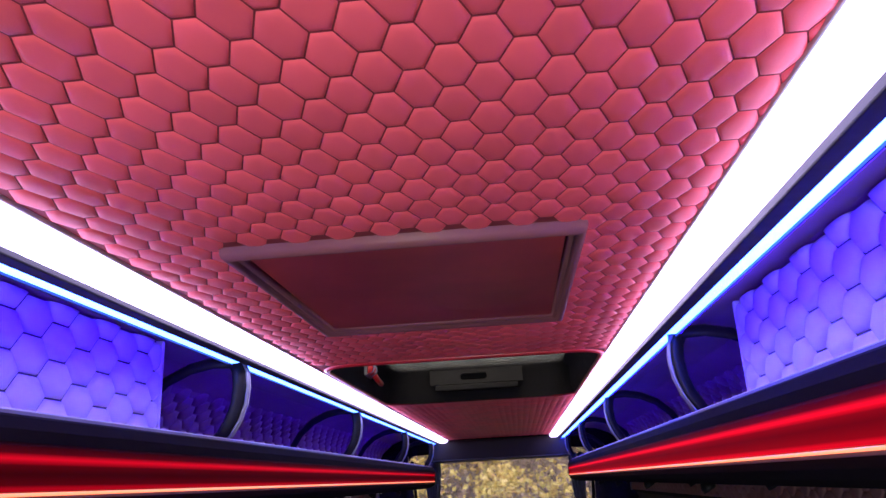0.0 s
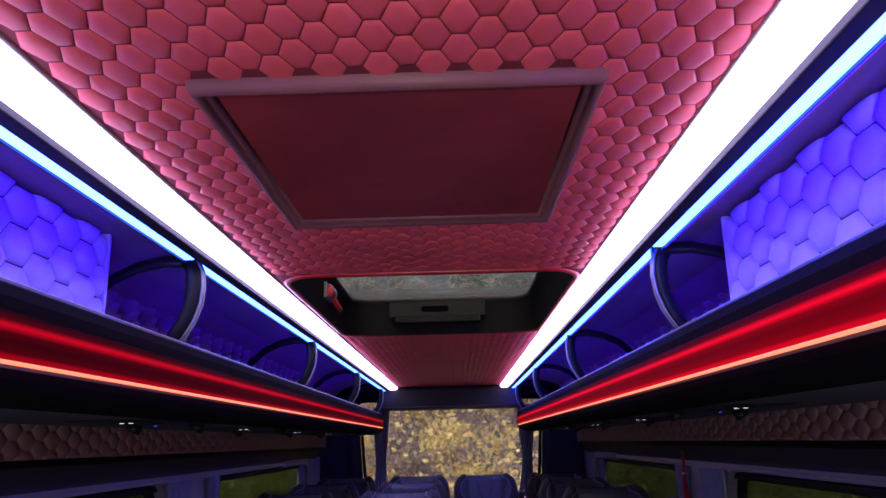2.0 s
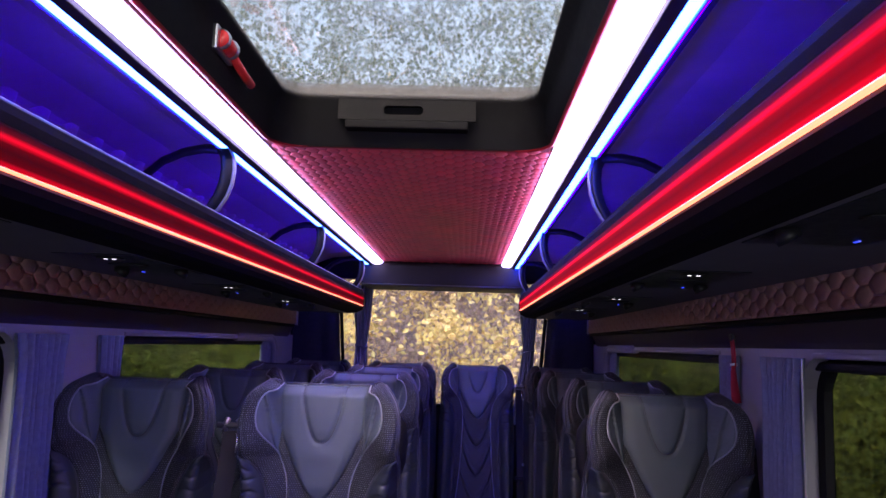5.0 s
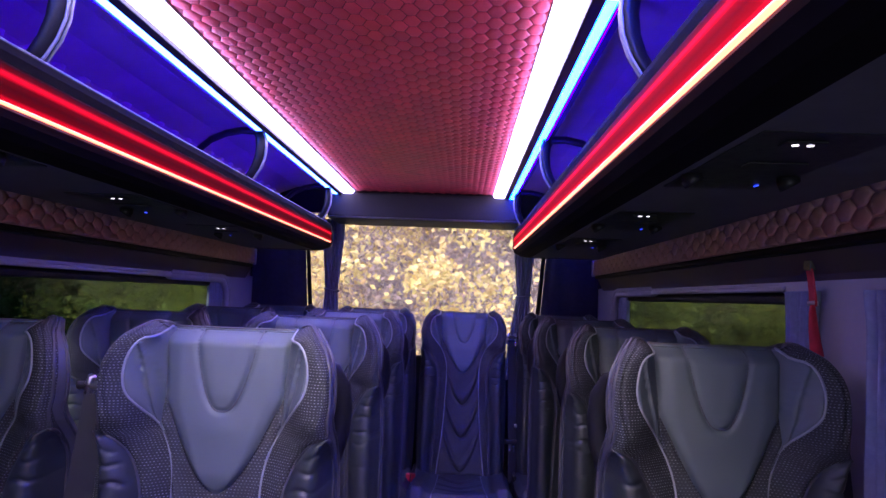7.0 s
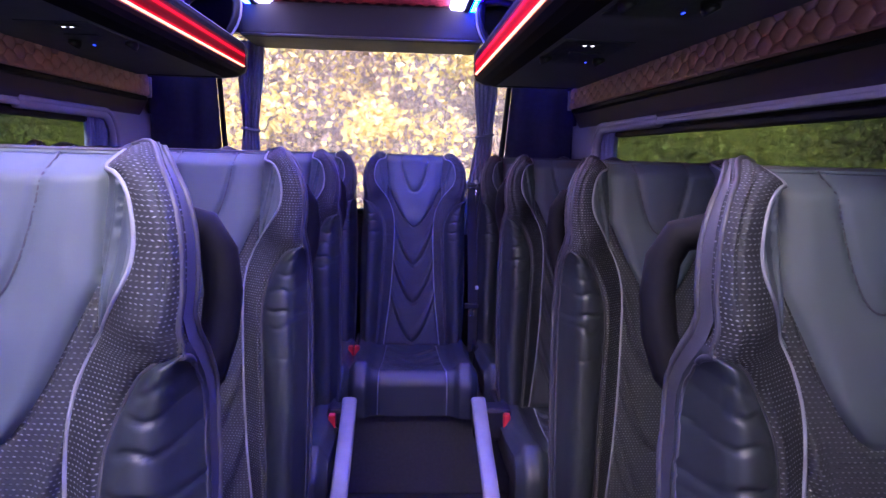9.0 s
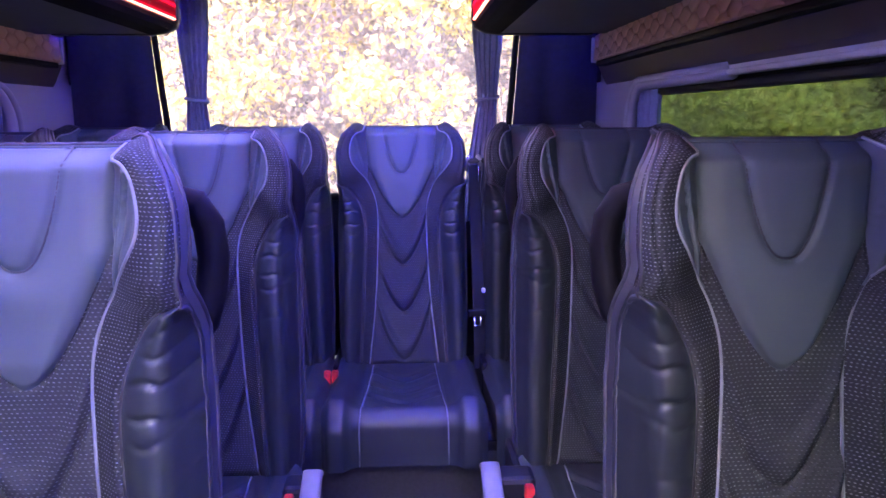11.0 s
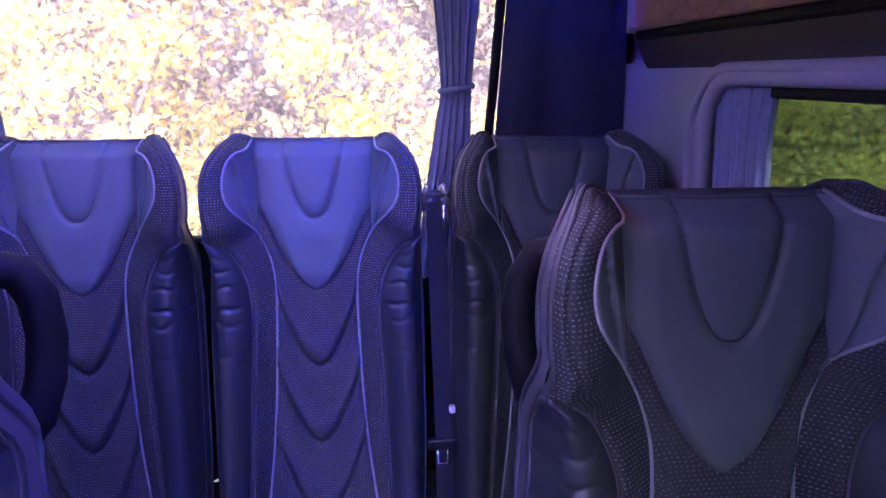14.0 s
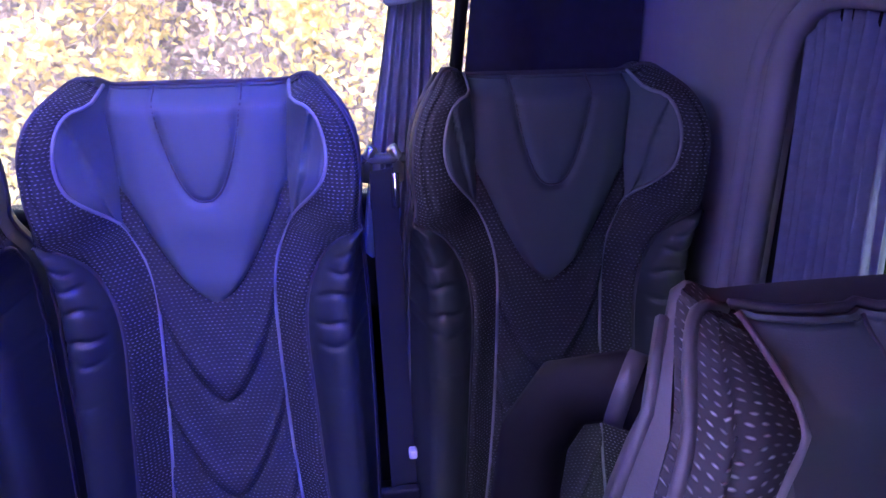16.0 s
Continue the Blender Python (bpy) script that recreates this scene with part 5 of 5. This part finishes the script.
def foliage(name, label, count, spot, size, material, seed, per=26, grow=1.0):
    """A mass of separate bent leaves, clumped along branches."""
    rng = np.random.default_rng(seed)
    P = []
    for _ in range(count // per):
        c = np.array(spot(rng))
        r = rng.uniform(0.10, 0.30) * grow
        P.append(c + rng.normal(0, 1, (per, 3)) * (r, r, r * 0.8) * 0.6)
    P = np.concatenate(P)
    n = len(P)
    a = rng.normal(0, 1, (n, 3))
    a[:, 2] -= 0.4
    a /= np.linalg.norm(a, axis=1, keepdims=True)
    b = rng.normal(0, 1, (n, 3))
    b -= (a * b).sum(1, keepdims=True) * a
    b /= np.linalg.norm(b, axis=1, keepdims=True)
    nrm = np.cross(a, b)
    L = rng.uniform(0.6, 1.3, (n, 1)) * size
    v = np.stack([P - a * L * 0.5, P + b * L * 0.34 + nrm * L * 0.1, P + a * L * 0.6, P - b * L * 0.34 + nrm * L * 0.1], 1).reshape(-1, 3)
    i = np.arange(n)[:, None] * 4
    f = np.concatenate([i + (0, 1, 2), i + (0, 2, 3)], 1).reshape(-1, 3)
    me = bpy.data.meshes.new(name)
    me.from_pydata(v.tolist(), [], f.tolist())
    me.materials.append(material)
    return tagged(new(name, me), label, "foliage", kind="stuff")


foliage("autumn_hedge", "golden autumn leaves in loose clusters behind the vehicle", 62000, lambda r: (r.uniform(-3.8, 7), 7.9 + r.uniform(0, 1.5) + 0.25 * r.normal(), -0.75 + 4.6 * r.uniform(0, 1) ** 0.9), 0.072, AUTUMN, 3, 230, 1.75)
foliage("faded_hedge", "faded tan and pinkish leaves behind the golden ones", 110000, lambda r: (r.uniform(-4.0, 7.5), 8.9 + r.uniform(0, 0.8), -0.75 + 4.6 * r.uniform(0, 1) ** 0.9), 0.066, TAN_LEAVES, 7, 40, 1.2)
# The dark hedges' unseen stretches towards the front are added to block sky light.
foliage("green_hedge", "dense hedge along the kerb, shade put into its green", 44000, lambda r: (-11.0 - r.uniform(0, 1.5), r.uniform(-36, 34), -0.75 + 7.5 * r.uniform(0, 1)), 0.28, SHADED_GREEN, 4)
foliage("green_hedge", "green hedge with yellowing leaves beside the vehicle", 18000, lambda r: (5.2 + r.uniform(0, 1.4), r.uniform(8, 24), -0.75 + 5.5 * r.uniform(0, 1)), 0.17, GREEN, 5)
foliage("green_hedge", "green hedge beside the vehicle, shade put into its colour", 34000, lambda r: (5.2 + r.uniform(0, 1.4), r.uniform(-26, 8), -0.75 + 5.5 * r.uniform(0, 1)), 0.17, SHADED_GREEN, 15)
foliage("overhanging_branches", "leafy branches high above the roof hatch", 36000, lambda r: (r.uniform(-3.8, 3.8), r.uniform(7.0, 8.6), 2.9 + 2.6 * r.uniform(0, 1)), 0.055, GREEN, 6)


def bank(name, label, pts, h, soil):
    """An uneven earth bank behind the leaves."""
    V, F = [], []
    n, m = 60, 14
    for j in range(m + 1):
        for i in range(n + 1):
            k = i / n
            x, y = pts[0][0] + (pts[1][0] - pts[0][0]) * k, pts[0][1] + (pts[1][1] - pts[0][1]) * k
            d = 0.5 * noise.noise(Vector((k * 14, j * 0.5, h)))
            nx, ny = pts[2]
            V.append((x + nx * (d + j * 0.06), y + ny * (d + j * 0.06), GROUND_Z - 0.05 + h * j / m))
    for j in range(m):
        for i in range(n):
            a = j * (n + 1) + i
            F.append((a, a + 1, a + n + 2, a + n + 1))
    return tagged(new(name, mesh_of(name, V, F, soil)), label, "bank", kind="structure")


bank("backdrop_rear", "shaded earth bank behind the autumn hedge", ((-4.2, 10.4), (10, 10.4), (0, 1)), 4.2, BANK)
# The side banks run on unseen too, added to shut out horizon sky.
bank("backdrop_left", "shaded earth bank behind the green hedge", ((-13.5, -40), (-13.5, 40), (-1, 0)), 9.0, SOIL)
bank("backdrop_right", "shaded earth bank behind the green hedge", ((7.6, -30), (7.6, 26), (1, 0)), 7.0, SOIL)

# slender trunks and twigs in the hedge
rng = random.Random(8)
for i in range(8):
    x, y = -3.3 + i * 1.1 + rng.uniform(-0.3, 0.3), 8.5 + rng.uniform(-0.3, 0.8)
    tree = thing("young_tree", (x, y, GROUND_Z), "slender bare-stemmed young tree among autumn leaves", "tree", "young trees")
    pts = [(x + 0.10 * math.sin(k * 1.7 + i) * k, y + 0.06 * math.cos(k * 2.1 + i), GROUND_Z - 0.05 + k * 0.75) for k in range(8)]
    V, F = tube_mesh(pts, lambda k: 0.03 * (1 - 0.75 * k), 7)
    put("trunk", mesh_of("trunk", V, F, BARK), tree)
    for b in range(5):
        k = 2 + b
        p = Vector(pts[k])
        d = Vector((rng.uniform(-1, 1), rng.uniform(-0.6, 0.3), rng.uniform(0.3, 0.9)))
        V, F = tube_mesh([p, p + d * 0.4, p + d * 0.75 + Vector((0, 0, 0.12)), p + d * 1.15 + Vector((0, 0, 0.1))], lambda q: 0.010 * (1 - 0.8 * q), 5)
        put("limb", mesh_of("limb", V, F, BARK), tree)

# roadworks beyond the side window
def barrier(at, turn, size):
    """A slatted plastic barrier panel of the given width, standing across its own y."""
    bar = thing("road_barrier", (0, 0, 0), "orange plastic pedestrian barrier with white reflectors", "barrier", "road barriers")
    h, w = 0.78, size / 2
    for za, zb in ((0.08, 0.17), (h - 0.15, h)):
        part("rail", rbox(-w, w, -0.022, 0.022, za, zb, 0.010), BARRIER_ORANGE, bar)
    for x in (-w + 0.02, w - 0.02):
        part("end_post", rbox(x - 0.03, x + 0.03, -0.02, 0.02, 0.03, h - 0.02, 0.008), BARRIER_ORANGE, bar)
    n = max(2, int(size / 0.14))
    for i in range(1, n):
        x = -w + size * i / n
        part("slat", rbox(x - 0.020, x + 0.020, -0.015, 0.015, 0.16, h - 0.14, 0), BARRIER_ORANGE, bar)
    for x in (-w * 0.75, w * 0.75):
        part("foot", rbox(x - 0.04, x + 0.04, -0.22, 0.22, 0.0, 0.07, 0.015), RUBBER, bar)
    for x in (-w * 0.42, w * 0.12):
        part("reflector", rbox(x - 0.11, x + 0.11, -0.030, -0.023, h - 0.13, h - 0.03, 0.002), REFLECT_WHITE, bar, "white reflector")
    part("reflector", rbox(w * 0.55, w * 0.55 + 0.09, -0.028, -0.021, 0.30, h - 0.17, 0.002), REFLECT_WHITE, bar, "upright white reflector")
    bar.location, bar.rotation_euler = at, (0, 0, turn)
    return bar


barrier((-9.15, 13.65, GROUND_Z), 0.22, 1.36)
barrier((-10.62, 13.40, GROUND_Z), 0.12, 1.36)
barrier((-8.28, 14.35, GROUND_Z), 1.25, 1.2)
bm = rbox(-30, -5.2, 12.55, 12.72, GROUND_Z - 0.05, GROUND_Z + 0.12, 0.02)
tagged(part("kerb", bm, KERB, None), "pale concrete kerb beside the road", "kerb", kind="structure")
CX, CY = -7.32, 13.29
cone = thing("traffic_cone", (CX, CY, GROUND_Z), "orange traffic cone with white bands", "cone")
V, F = tube_mesh([(CX, CY, GROUND_Z + 0.03), (CX, CY, GROUND_Z + 0.42)], lambda k: 0.13 - 0.095 * k, 16)
put("cone_body", mesh_of("cone_body", V, F, BARRIER_ORANGE), cone)
for za, zb in ((0.14, 0.22), (0.31, 0.41)):
    V, F = tube_mesh([(CX, CY, GROUND_Z + za), (CX, CY, GROUND_Z + zb)], lambda k: 0.134 - 0.095 * ((za - 0.03) + (zb - za) * k) / 0.39, 16)
    put("band", mesh_of("band", V, F, REFLECT_WHITE), cone, "white reflective band")
part("foot", rbox(CX - 0.17, CX + 0.17, CY - 0.17, CY + 0.17, GROUND_Z, GROUND_Z + 0.04, 0.01), BARRIER_ORANGE, cone)
pole = thing("marker_pole", (CX, CY, GROUND_Z), "red and white striped marker pole above a cone", "pole")
for i in range(9):
    z = GROUND_Z + 0.40 + i * 0.106
    V, F = tube_mesh([(CX, CY, z), (CX, CY, z + 0.106)], 0.016 if i % 2 else 0.013, 8)
    put("stripe", mesh_of("stripe", V, F, REFLECT_WHITE if i % 3 else RED_PLASTIC), pole)
